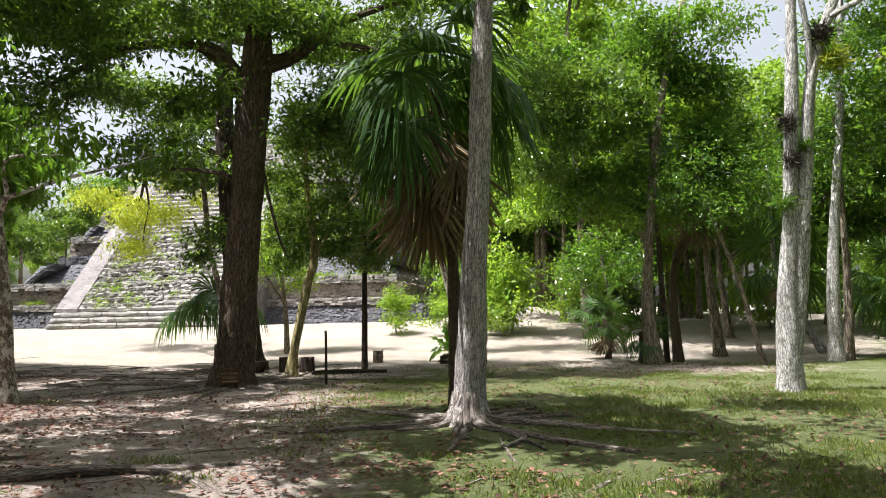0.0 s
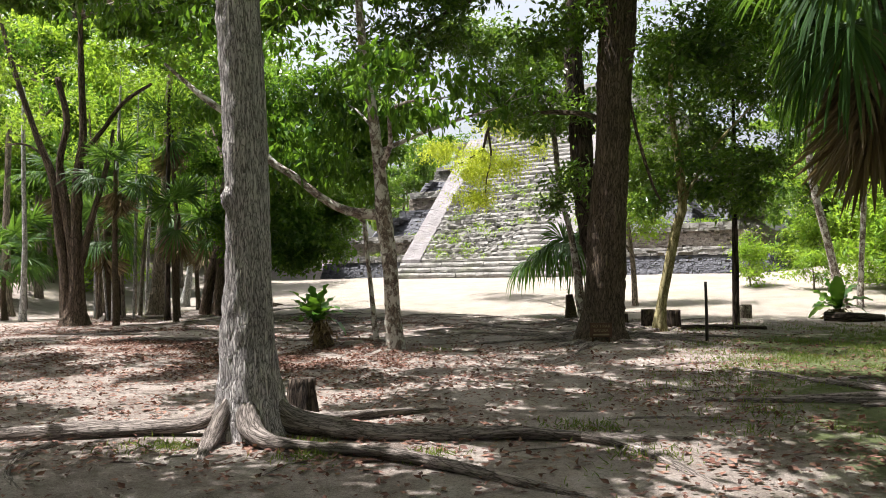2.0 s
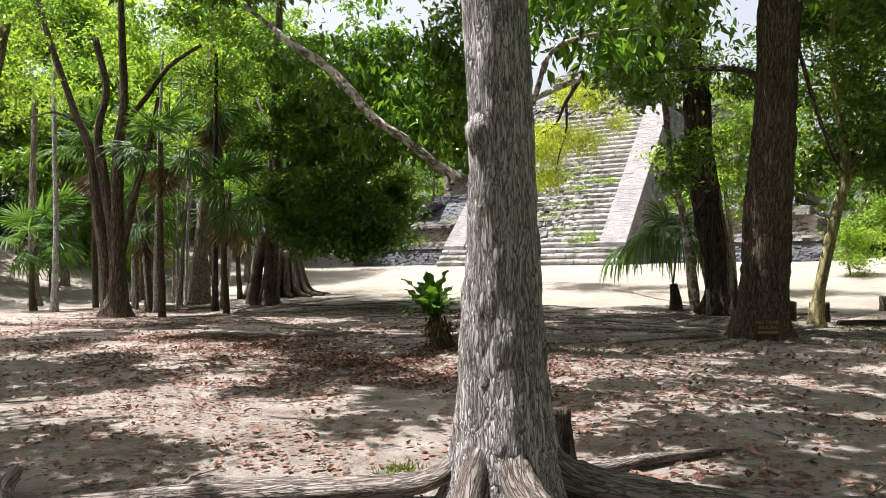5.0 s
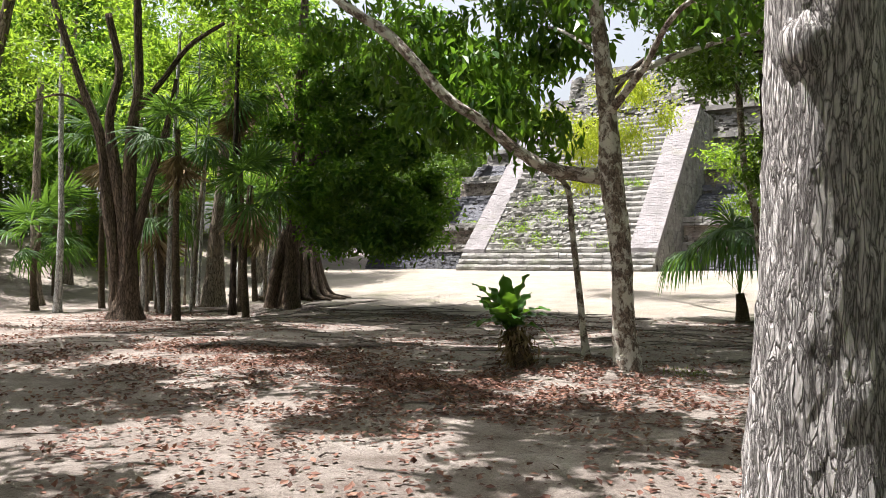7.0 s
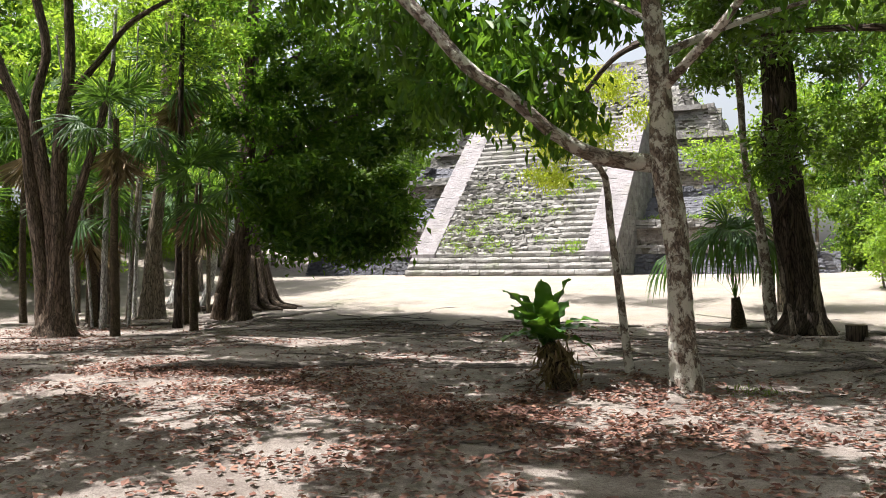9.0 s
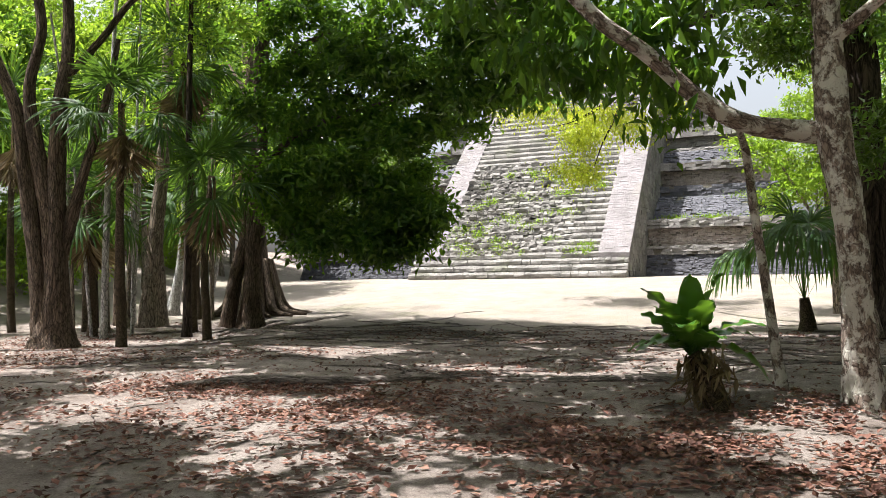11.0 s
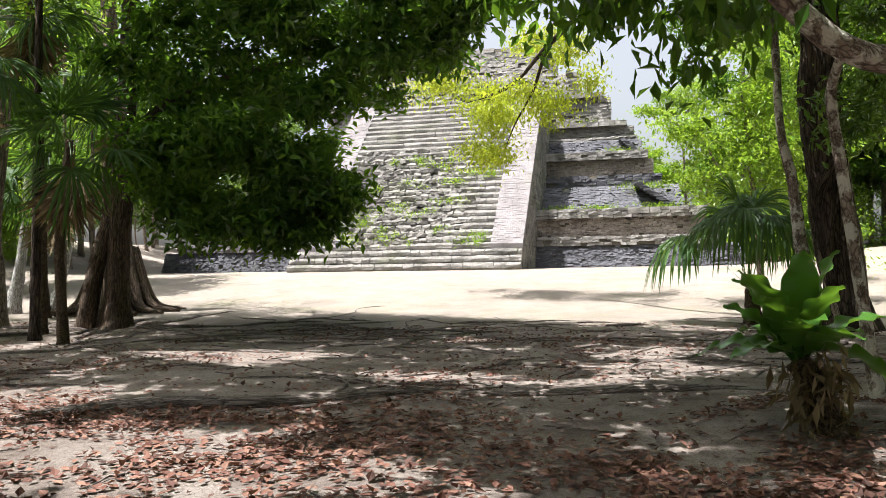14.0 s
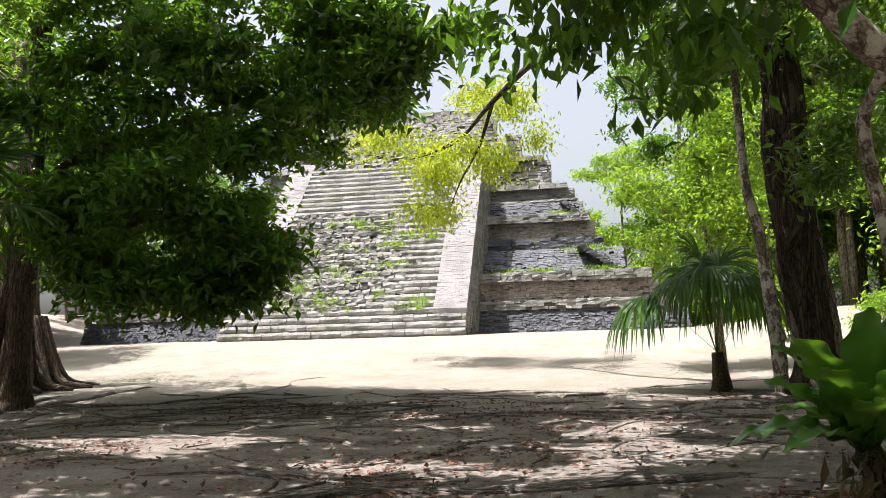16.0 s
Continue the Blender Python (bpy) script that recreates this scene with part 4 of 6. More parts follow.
# the dark broad-crowned tree of two stems
broad = tree("broad_crowned_tree", (-4.3, 21.95, 0), "broad tree with a dense dark crown hanging almost to the ground", [
    ([(-4.27, 21.92, -0.2), (-4.22, 21.95, 1.0), (-4.16, 21.98, 2.28), (-4.03, 22.04, 4.69), (-3.91, 22.11, 8.3), (-3.85, 22.2, 11.0)], [0.36, 0.26, 0.24, 0.21, 0.17, 0.08]),
    ([(-4.84, 21.61, -0.15), (-4.61, 21.73, 1.26), (-4.31, 21.9, 2.5)], [0.24, 0.18, 0.16]),
    ([(-4.1, 22.0, 3.0), (-3.0, 22.6, 3.6), (-1.6, 23.4, 3.7), (-0.3, 24.2, 3.3)], [0.10, 0.08, 0.05, 0.015]),
    ([(-4.05, 22.0, 4.2), (-2.8, 22.4, 5.2), (-1.0, 23.0, 5.8), (0.6, 23.8, 6.2)], [0.10, 0.08, 0.05, 0.015]),
    ([(-3.95, 22.1, 6.2), (-2.6, 22.2, 7.4), (-0.5, 22.4, 8.0), (1.8, 22.6, 8.0)], [0.10, 0.08, 0.05, 0.015]),
    ([(-4.0, 22.0, 5.4), (-5.0, 22.6, 6.6), (-6.0, 23.2, 7.6)], [0.08, 0.06, 0.02])],
    BARK_BROWN, [(-2.2, 23.0, 3.6, 1.5, 1.3, 0.95, 72), (-0.7, 24.1, 2.9, 0.9, 1.0, 0.85, 52), (-0.3, 24.3, 3.7, 0.8, 0.9, 0.7, 39), (-1.9, 23.2, 5.2, 1.9, 1.5, 1.2, 85), (-3.4, 22.6, 4.4, 1.2, 1.2, 1.2, 52), (-0.3, 23.2, 6.4, 1.6, 1.4, 1.0, 59),
                 (-2.4, 22.4, 7.4, 2.2, 1.8, 1.2, 79), (0.6, 22.6, 7.9, 1.9, 1.6, 0.9, 59), (2.2, 22.4, 6.6, 1.5, 1.2, 0.6, 39), (-4.6, 22.8, 6.4, 1.2, 1.1, 1.0, 23), (-3.6, 22.2, 9.8, 2.6, 2.4, 1.2, 39), (-3.3, 22.9, 2.9, 0.9, 0.9, 0.7, 33),
                 (-1.4, 23.6, 2.3, 0.8, 0.7, 0.5, 26), (3.5, 21.7, 5.9, 1.1, 1.0, 0.5, 23), (1.0, 22.8, 6.3, 1.2, 1.0, 0.6, 33), (0.9, 23.2, 5.2, 1.1, 1.0, 0.6, 33), (2.4, 22.6, 5.7, 0.9, 0.8, 0.4, 23),
                 (1.02, 20.82, 2.09, 0.45, 0.5, 0.35, 30), (-0.03, 20.64, 2.22, 0.8, 0.7, 0.5, 44), (-1.19, 20.30, 2.34, 0.8, 0.7, 0.6, 40), (1.24, 20.79, 2.76, 0.45, 0.45, 0.35, 28), (-1.65, 19.86, 3.18, 0.9, 0.8, 0.8, 44), (0.59, 20.64, 3.17, 0.7, 0.7, 0.5, 36), (-0.43, 20.41, 3.87, 1.0, 0.9, 0.6, 44), (1.03, 20.59, 4.41, 0.7, 0.7, 0.4, 30), (2.63, 20.67, 6.09, 0.8, 0.7, 0.5, 24), (3.59, 20.83, 6.06, 0.7, 0.6, 0.4, 18), (2.11, 20.69, 5.05, 0.6, 0.6, 0.4, 22), (3.76, 21.39, 5.83, 0.5, 0.5, 0.25, 14), (2.94, 21.31, 5.36, 0.5, 0.5, 0.3, 16), (4.48, 21.45, 6.41, 0.6, 0.5, 0.25, 14), (3.41, 21.23, 6.84, 0.8, 0.7, 0.3, 20), (2.21, 21.05, 6.78, 0.9, 0.8, 0.4, 24), (-2.04, 20.68, 6.71, 0.9, 0.8, 0.5, 18), (-0.53, 20.95, 6.46, 0.9, 0.8, 0.5, 34), (-2.82, 20.41, 5.13, 0.8, 0.8, 0.6, 12), (-1.59, 20.89, 5.37, 0.9, 0.8, 0.5, 20), (0.88, 20.71, 6.05, 0.8, 0.7, 0.4, 14)],
    LEAF_DARK, flare=0.5, lobes=5, flare_h=0.3, seed=7, sides=22, per=46, spread=0.25, size=0.22, droop=0.3, aspect=0.45, step=0.14)

# the many-stemmed tree
many = tree("many_stemmed_tree", (-4.61, 16.1, 0), "tree of several fused brown stems forking upward", [
    ([(-4.61, 16.1, -0.2), (-4.58, 16.1, 0.8), (-4.56, 16.12, 3.11), (-4.52, 16.14, 4.73), (-4.35, 16.23, 5.98), (-4.39, 16.21, 7.9), (-4.4, 16.2, 10)], [0.40, 0.26, 0.17, 0.14, 0.12, 0.10, 0.06]),
    ([(-4.75, 16.0, -0.1), (-4.9, 15.94, 1.68), (-5.05, 15.85, 3.2), (-5.24, 15.76, 4.74), (-5.66, 15.54, 5.99), (-6.25, 15.23, 7.91), (-6.8, 15.0, 10)], [0.24, 0.19, 0.15, 0.12, 0.10, 0.08, 0.05]),
    ([(-4.65, 16.15, 0.5), (-4.69, 16.05, 2.63), (-5.03, 15.87, 5.02), (-4.81, 15.99, 6.46), (-5.07, 15.85, 7.91)], [0.22, 0.17, 0.12, 0.10, 0.08]),
    ([(-4.53, 16.13, 1.7), (-4.14, 16.34, 3.29), (-3.71, 16.57, 4.92), (-3.5, 16.7, 6.2)], [0.14, 0.10, 0.08, 0.04]),
    ([(-4.4, 16.2, 5.4), (-3.8, 16.52, 6.17), (-3.21, 16.84, 7.03), (-2.3, 17.2, 7.6)], [0.09, 0.075, 0.06, 0.04]),
    ([(-5.4, 15.7, 5.4), (-6.0, 15.2, 5.8), (-6.9, 14.8, 5.6)], [0.04, 0.03, 0.015])],
    BARK_BROWN, [(-4.6, 16.2, 10.2, 2.8, 2.6, 1.2, 11), (-2.4, 17.3, 8.4, 1.6, 1.5, 0.8, 8), (-6.8, 15.0, 10.0, 2.2, 2.0, 1.0, 9)],
    LEAF_BRIGHT, flare=0.55, lobes=6, flare_h=0.5, seed=8, sides=24, per=60, spread=0.36, size=0.19, step=0.14)

# slim trees right of the massive one
tree("yellow_bark_sapling", (13.03, 19.0, 0), "slim curved sapling with smooth yellowish bark", [
    ([(13.03, 19.0, -0.15), (13.11, 19.01, 0.69), (13.48, 19.07, 2.42), (13.64, 19.09, 3.15), (13.44, 19.06, 5.38), (13.52, 19.07, 6.87)], [0.19, 0.12, 0.105, 0.10, 0.07, 0.04]),
    ([(13.64, 19.09, 3.0), (14.3, 19.2, 4.2), (15.2, 19.4, 5.2)], [0.05, 0.04, 0.015])],
    BARK_YELLOW, [(13.9, 19.2, 3.4, 0.9, 0.8, 0.7, 24), (14.4, 19.4, 4.2, 1.1, 1.0, 0.8, 28), (13.4, 19.2, 4.9, 1.0, 1.0, 0.9, 26), (13.0, 19.4, 2.9, 0.6, 0.6, 0.5, 13), (13.8, 19.2, 6.6, 1.8, 1.6, 1.0, 37), (15.4, 19.6, 6.2, 1.6, 1.4, 1.0, 31), (16.4, 19.8, 7.4, 1.8, 1.6, 1.0, 31), (14.6, 19.4, 8.2, 2.0, 1.8, 1.0, 37)],
    LEAF_MID, flare=0.4, flare_h=0.25, seed=9, sides=14, per=50, spread=0.26, size=0.16)
tree("dark_sapling", (14.31, 21.62, 0), "straight thin dark sapling with a bushy head", [
    ([(14.31, 21.62, -0.1), (14.34, 21.63, 2.48), (14.37, 21.63, 4.45), (14.4, 21.6, 6.0)], [0.09, 0.07, 0.06, 0.03])],
    BARK_DARK, [(14.3, 21.6, 3.6, 0.9, 0.8, 0.75, 31), (15.0, 21.7, 4.4, 1.0, 0.9, 0.8, 31), (13.7, 21.6, 4.6, 0.9, 0.8, 0.8, 24), (14.5, 21.6, 5.8, 1.5, 1.4, 1.0, 37), (16.0, 22.0, 6.6, 1.6, 1.4, 1.0, 31), (15.2, 21.8, 7.8, 2.2, 1.8, 1.0, 37), (17.6, 22.2, 7.6, 1.8, 1.6, 1.1, 31), (14.9, 21.6, 3.0, 0.5, 0.5, 0.4, 12)],
    LEAF_MID, seed=10, sides=12, per=50, spread=0.26, size=0.16)

# the grey shaggy-rooted tree
shag = tree("shaggy_rooted_tree", (18.57, 10.6, 0), "straight grey-brown tree with a flaring stringy root base", [
    ([(18.57, 10.6, -0.15), (18.60, 10.61, 0.45), (18.65, 10.62, 1.2), (18.72, 10.63, 2.42), (18.81, 10.64, 3.66), (18.87, 10.65, 4.92), (18.94, 10.66, 6.2), (19.1, 10.7, 9.0)],
     [0.27, 0.21, 0.20, 0.185, 0.165, 0.15, 0.13, 0.09]),
    ([(18.95, 10.66, 6.4), (19.8, 11.2, 7.4), (21.0, 11.8, 8.0)], [0.08, 0.06, 0.02])],
    BARK_PALE, [(19.0, 10.7, 9.4, 2.6, 2.6, 1.2, 6), (20.8, 11.8, 8.4, 1.8, 1.6, 0.9, 6), (17.4, 11.2, 8.2, 1.8, 1.6, 0.9, 6), (18.4, 8.6, 8.8, 2.0, 1.6, 0.9, 4)],
    LEAF_MID, flare=0.9, lobes=9, flare_h=0.22, seed=12, sides=36, per=70, spread=0.38, size=0.34, step=0.08)
rr = np.random.RandomState(3)
for k in range(15):
    a = k * 0.42 + rr.rand() * 0.2
    ln = 0.9 + 1.4 * rr.rand()
    p = wander(18.57 + 0.26 * math.cos(a), 10.6 + 0.26 * math.sin(a), a, ln, rr, 0.35, 0.3)
    pts = [(18.57 + 0.14 * math.cos(a), 10.6 + 0.14 * math.sin(a), 0.45)] + [(x, y, gz(x, y) + (0.10 if i == 0 else 0.02)) for i, (x, y) in enumerate(p)]
    part("root", tube_mesh("root", ROOT_BARK, tube(pts, list(np.linspace(0.07, 0.02, len(pts))), 8, 0.1, 0.15, 200 + k)), shag)
for k, (x, y, a, ln) in enumerate(((19.3, 10.4, -0.3, 2.6), (18.0, 10.2, 3.4, 2.4), (18.9, 10.0, -0.9, 2.8), (18.1, 10.9, 2.8, 3.0))):
    pts = [(px, py, gz(px, py) + 0.02) for px, py in wander(x, y, a, ln, rr, 0.25, 0.4)]
    part("root", tube_mesh("root", ROOT_BARK, tube(pts, list(np.linspace(0.06, 0.025, len(pts))), 8, 0.12, 0.15, 230 + k)), shag)

# the twin-stemmed whitish tree
pale = tree("twin_stemmed_pale_tree", (24.1, 14.97, 0), "pale whitish tree of two stems hung with tufts of air plants", [
    ([(24.11, 14.97, -0.15), (24.12, 14.97, 0.8), (24.14, 14.98, 1.89), (24.29, 15.0, 3.45), (24.44, 15.02, 5.84), (24.51, 15.03, 7.47), (24.6, 15.0, 10.0)], [0.24, 0.21, 0.17, 0.14, 0.12, 0.10, 0.06]),
    ([(24.2, 14.97, 0.6), (24.35, 15.01, 1.89), (24.57, 15.04, 3.85), (24.74, 15.06, 5.44), (24.86, 15.08, 6.08), (25.33, 15.15, 7.45), (26.2, 15.3, 9.0)], [0.16, 0.165, 0.14, 0.12, 0.11, 0.08, 0.04]),
    ([(24.8, 15.07, 5.9), (24.75, 15.0, 7.0), (24.5, 15.0, 8.6)], [0.08, 0.06, 0.04]),
    ([(25.2, 15.1, 7.1), (26.0, 15.0, 7.5), (27.2, 14.9, 8.2)], [0.06, 0.05, 0.02])],
    BARK_WHITE, [(24.8, 15.0, 10.4, 2.2, 2.0, 1.2, 40), (26.6, 15.2, 9.4, 1.6, 1.4, 0.9, 30)], LEAF_BRIGHT, flare=0.35, flare_h=0.2, seed=13, sides=22, per=26, spread=0.3, size=0.16, step=0.1)
rr = np.random.RandomState(21)
for k, (x, y, z, s, m) in enumerate(((25.0, 15.0, 6.75, 0.24, BARK_DARK), (25.2, 15.05, 6.25, 0.28, LEAF_YELLOW), (24.27, 14.85, 5.04, 0.17, BARK_DARK), (24.33, 14.85, 4.3, 0.16, BARK_DARK), (24.13, 14.85, 3.5, 0.18, LEAF_DARK), (24.6, 14.9, 4.6, 0.13, LEAF_DARK))):
    V, F = leaf_cards(np.array((x, y, z)) + rr.randn(260, 3) * s * 0.42, s * 1.0, rr, -0.1, 0.10, 0.3)
    tagged(part("air_plant", mesh_np("air_plant", V, F, AIR_PLANT if m is BARK_DARK else m), pale, "tuft of bristly air plant on the stem"), kind="stuff")

# slim trees at the lawn's right side
for k, (pts, rad, bark) in enumerate((
        ([(22.43, 22.18, -0.1), (22.34, 22.16, 2.11), (22.66, 22.21, 5.62), (23.05, 22.27, 8.0), (23.68, 22.36, 10.4)], [0.24, 0.14, 0.12, 0.10, 0.07], BARK_FOREST),
        ([(24.72, 24.9, 0.0), (24.47, 24.86, 2.9), (24.4, 24.85, 5.86)], [0.17, 0.12, 0.09], BARK_FOREST),
        ([(25.3, 21.81, -0.1), (24.69, 21.73, 2.27), (24.01, 21.63, 4.2), (23.7, 21.6, 5.2)], [0.08, 0.06, 0.05, 0.03], BARK_FOREST),
        ([(27.3, 22.5, -0.1), (27.42, 22.52, 3.13), (27.79, 22.57, 6.6), (28.03, 22.61, 10.2)], [0.22, 0.14, 0.11, 0.08], BARK_WHITE),
        ([(27.84, 22.99, -0.1), (27.89, 23.0, 2.93), (27.8, 23.0, 7.0)], [0.13, 0.10, 0.07], BARK_FOREST),
        ([(22.05, 26.51, 0.0), (21.52, 26.43, 2.11), (21.3, 26.4, 3.4)], [0.08, 0.06, 0.04], BARK_FOREST),
        ([(27.9, 25.5, 0.1), (27.1, 25.4, 1.6), (26.6, 25.4, 3.0), (26.5, 25.4, 6.0)], [0.13, 0.10, 0.09, 0.05], BARK_WHITE))):
    top = pts[-1]
    tree("slim_tree", (pts[0][0], pts[0][1], 0), "slim grey-barked tree at the edge of the lawn" if bark is not BARK_WHITE else "slim whitish tree at the edge of the wood",
         [(pts, rad)], bark, [(top[0], top[1], top[2] * 0.75 + 0.4, 1.1, 1.0, 1.0, 46), (top[0] + 0.7, top[1] + 0.5, top[2] * 0.95, 1.6, 1.4, 1.1, 60), (top[0] - 0.8, top[1] + 0.3, top[2] * 0.88, 1.3, 1.2, 0.9, 40)],
         LEAF_DARK, flare=0.5 if k in (0, 1, 3) else 0.2, flare_h=0.35, seed=30 + k, sides=14, per=26, spread=0.3, size=0.16)

tree("leafy_lawn_tree", (22.9, 23.0, 0), "slim dark-leaved tree with a deep crown by the lawn", [
    ([(22.9, 23.0, -0.1), (22.8, 23.0, 3.0), (22.7, 23.0, 6.0), (22.6, 23.0, 9.0)], [0.09, 0.07, 0.05, 0.03])],
    BARK_DARK, [(21.34, 22.23, 7.20, 1.3, 1.1, 1.1, 60), (23.46, 22.48, 7.97, 1.2, 1.0, 1.0, 56), (20.63, 22.29, 5.11, 1.0, 0.9, 0.8, 44), (22.24, 22.53, 5.07, 1.1, 1.0, 0.8, 44), (24.04, 22.70, 6.17, 0.9, 0.9, 0.8, 36), (22.70, 22.25, 9.44, 1.6, 1.3, 0.9, 56), (19.94, 21.91, 8.69, 1.2, 1.1, 0.9, 44)],
    LEAF_DARK, flare=0.4, flare_h=0.25, seed=44, sides=14, per=44, spread=0.28, size=0.19)

for pts, rad in (([(16.47, 27.37, -0.1), (16.14, 27.13, 1.81), (15.69, 26.79, 4.41), (15.63, 26.67, 7.52)], [0.17, 0.12, 0.10, 0.07]), ([(16.87, 27.47, -0.1), (16.93, 27.60, 1.27), (17.23, 27.64, 6.10)], [0.11, 0.085, 0.07])):
    top = pts[-1]
    tree("leaning_lawn_tree", (pts[0][0], pts[0][1], 0), "slim mottled tree standing by a clump at the lawn's edge", [(pts, rad)], BARK_SPECKLE,
         [(top[0], top[1], top[2], 1.1, 1.0, 0.9, 34), (top[0] + 0.5, top[1], top[2] + 1.4, 1.3, 1.2, 0.9, 34)], LEAF_MID, flare=0.5, flare_h=0.25, seed=46, sides=14, per=40, spread=0.26, size=0.17)

# slim trees of the wood on the path's far side
for k, (pts, rad, bark) in enumerate((
        ([(-8.83, 16.98, -0.1), (-8.74, 17.03, 2.57), (-8.76, 17.02, 5.69), (-8.75, 17.03, 8.3)], [0.12, 0.085, 0.075, 0.05], BARK_WHITE),
        ([(-7.39, 21.7, -0.1), (-7.34, 21.73, 2.34), (-7.14, 21.83, 4.51), (-6.98, 21.92, 8.1), (-6.9, 22, 10)], [0.36, 0.22, 0.18, 0.14, 0.09], BARK_FOREST),
        ([(-8.89, 21.0, -0.1), (-8.87, 21.01, 1.81), (-8.81, 21.05, 3.62), (-8.7, 21.1, 7)], [0.14, 0.11, 0.09, 0.06], BARK_DARK),
        ([(-4.0, 19.2, -0.1), (-3.95, 19.2, 2.4), (-3.9, 19.2, 5.0), (-3.8, 19.2, 8)], [0.10, 0.075, 0.07, 0.05], BARK_DARK),
        ([(-11.4, 22.1, 0.0), (-11.3, 22.1, 3.0), (-11.0, 22.2, 7.0)], [0.16, 0.12, 0.08], BARK_FOREST),
        ([(-10.2, 25.5, 0.1), (-9.9, 25.6, 2.0), (-9.7, 25.7, 5.0)], [0.20, 0.13, 0.10], BARK_WHITE),
        ([(-9.4, 26.2, 0.1), (-8.9, 26.2, 2.0), (-8.6, 26.2, 5.0)], [0.16, 0.12, 0.09], BARK_WHITE),
        ([(-13.0, 19.0, 0.0), (-13.1, 19.0, 3.0), (-13.0, 19.1, 8.0)], [0.2, 0.15, 0.1], BARK_FOREST),
        ([(-6.6, 13.0, -0.1), (-6.3, 13.0, 3.0), (-5.6, 13.0, 5.2), (-4.6, 13.0, 7.6)], [0.26, 0.2, 0.17, 0.12], BARK_FOREST))):
    top = pts[-1]
    tree("forest_tree", (pts[0][0], pts[0][1], gz(pts[0][0], pts[0][1])), "slim whitish forest tree among palms" if bark is BARK_WHITE else "slim shaded forest tree with ridged bark",
         [(pts, rad)], bark, [(top[0], top[1], top[2] * 0.8 + 0.5, 1.2, 1.1, 1.0, 13), (top[0] + 0.9, top[1] + 0.5, top[2], 1.6, 1.5, 1.1, 16), (top[0] - 1.0, top[1] + 0.2, top[2] * 0.92, 1.5, 1.4, 1.0, 11)],
         LEAF_BRIGHT, flare=0.6, flare_h=0.3, lobes=5, seed=50 + k, sides=14, per=26, spread=0.32, size=0.17)

rr = np.random.RandomState(17)
for k in range(14):
    x, y = rr.uniform(-9.5, -4.9), rr.uniform(18.0, 25.0)
    lx, ly, h, r = 0.35 * rr.randn(), 0.3 * rr.randn(), rr.uniform(5.5, 8.5), rr.uniform(0.035, 0.07)
    tree("forest_sapling", (x, y, gz(x, y)), "thin straight sapling standing in the shaded wood",
         [([(x, y, gz(x, y) - 0.1), (x + lx * 0.3, y + ly * 0.3, h * 0.4), (x + lx, y + ly, h)], [r * 1.2, r, r * 0.6])], BARK_WHITE if k % 3 == 0 else BARK_FOREST,
         [(x + lx, y + ly, h + 0.3, 0.9, 0.9, 0.6, 9)], LEAF_BRIGHT, flare=0.5, flare_h=0.15, seed=120 + k, sides=10, per=24, spread=0.28, size=0.16, group="saplings of the wood")

# the buttressed tree behind the broad-crowned one
bt = tree("buttressed_tree", (-7.15, 26.0, 0.1), "big tree standing on a skirt of buttress roots", [
    ([(-7.15, 26.0, -0.1), (-7.1, 26.0, 1.2), (-7.15, 26.0, 3.0), (-7.2, 25.9, 6.0), (-7.3, 25.9, 9.0)], [0.55, 0.42, 0.35, 0.3, 0.18])],
    BARK_BROWN, [(-6.5, 26, 9.0, 3.2, 3.0, 1.8, 40), (-5.0, 25.4, 6.6, 1.8, 1.6, 1.2, 30)], LEAF_MID, flare=0.8, lobes=9, flare_h=0.7, seed=15, sides=36, per=26, spread=0.34, size=0.18)
rr = np.random.RandomState(8)
for k in range(9):
    a = -2.9 + k * 0.42
    pts = [(-7.15 + 0.45 * math.cos(a), 26 + 0.45 * math.sin(a), 1.9), (-7.15 + 0.75 * math.cos(a), 26 + 0.75 * math.sin(a), 0.8),
           (-7.15 + 1.1 * math.cos(a), 26 + 1.1 * math.sin(a), 0.25), (-7.15 + 1.8 * math.cos(a + 0.1), 26 + 1.8 * math.sin(a + 0.1), 0.12)]
    part("buttress", tube_mesh("buttress", BARK_BROWN, tube(pts, [0.12, 0.15, 0.12, 0.05], 10, 0.12, 0.1, 90 + k)), bt)


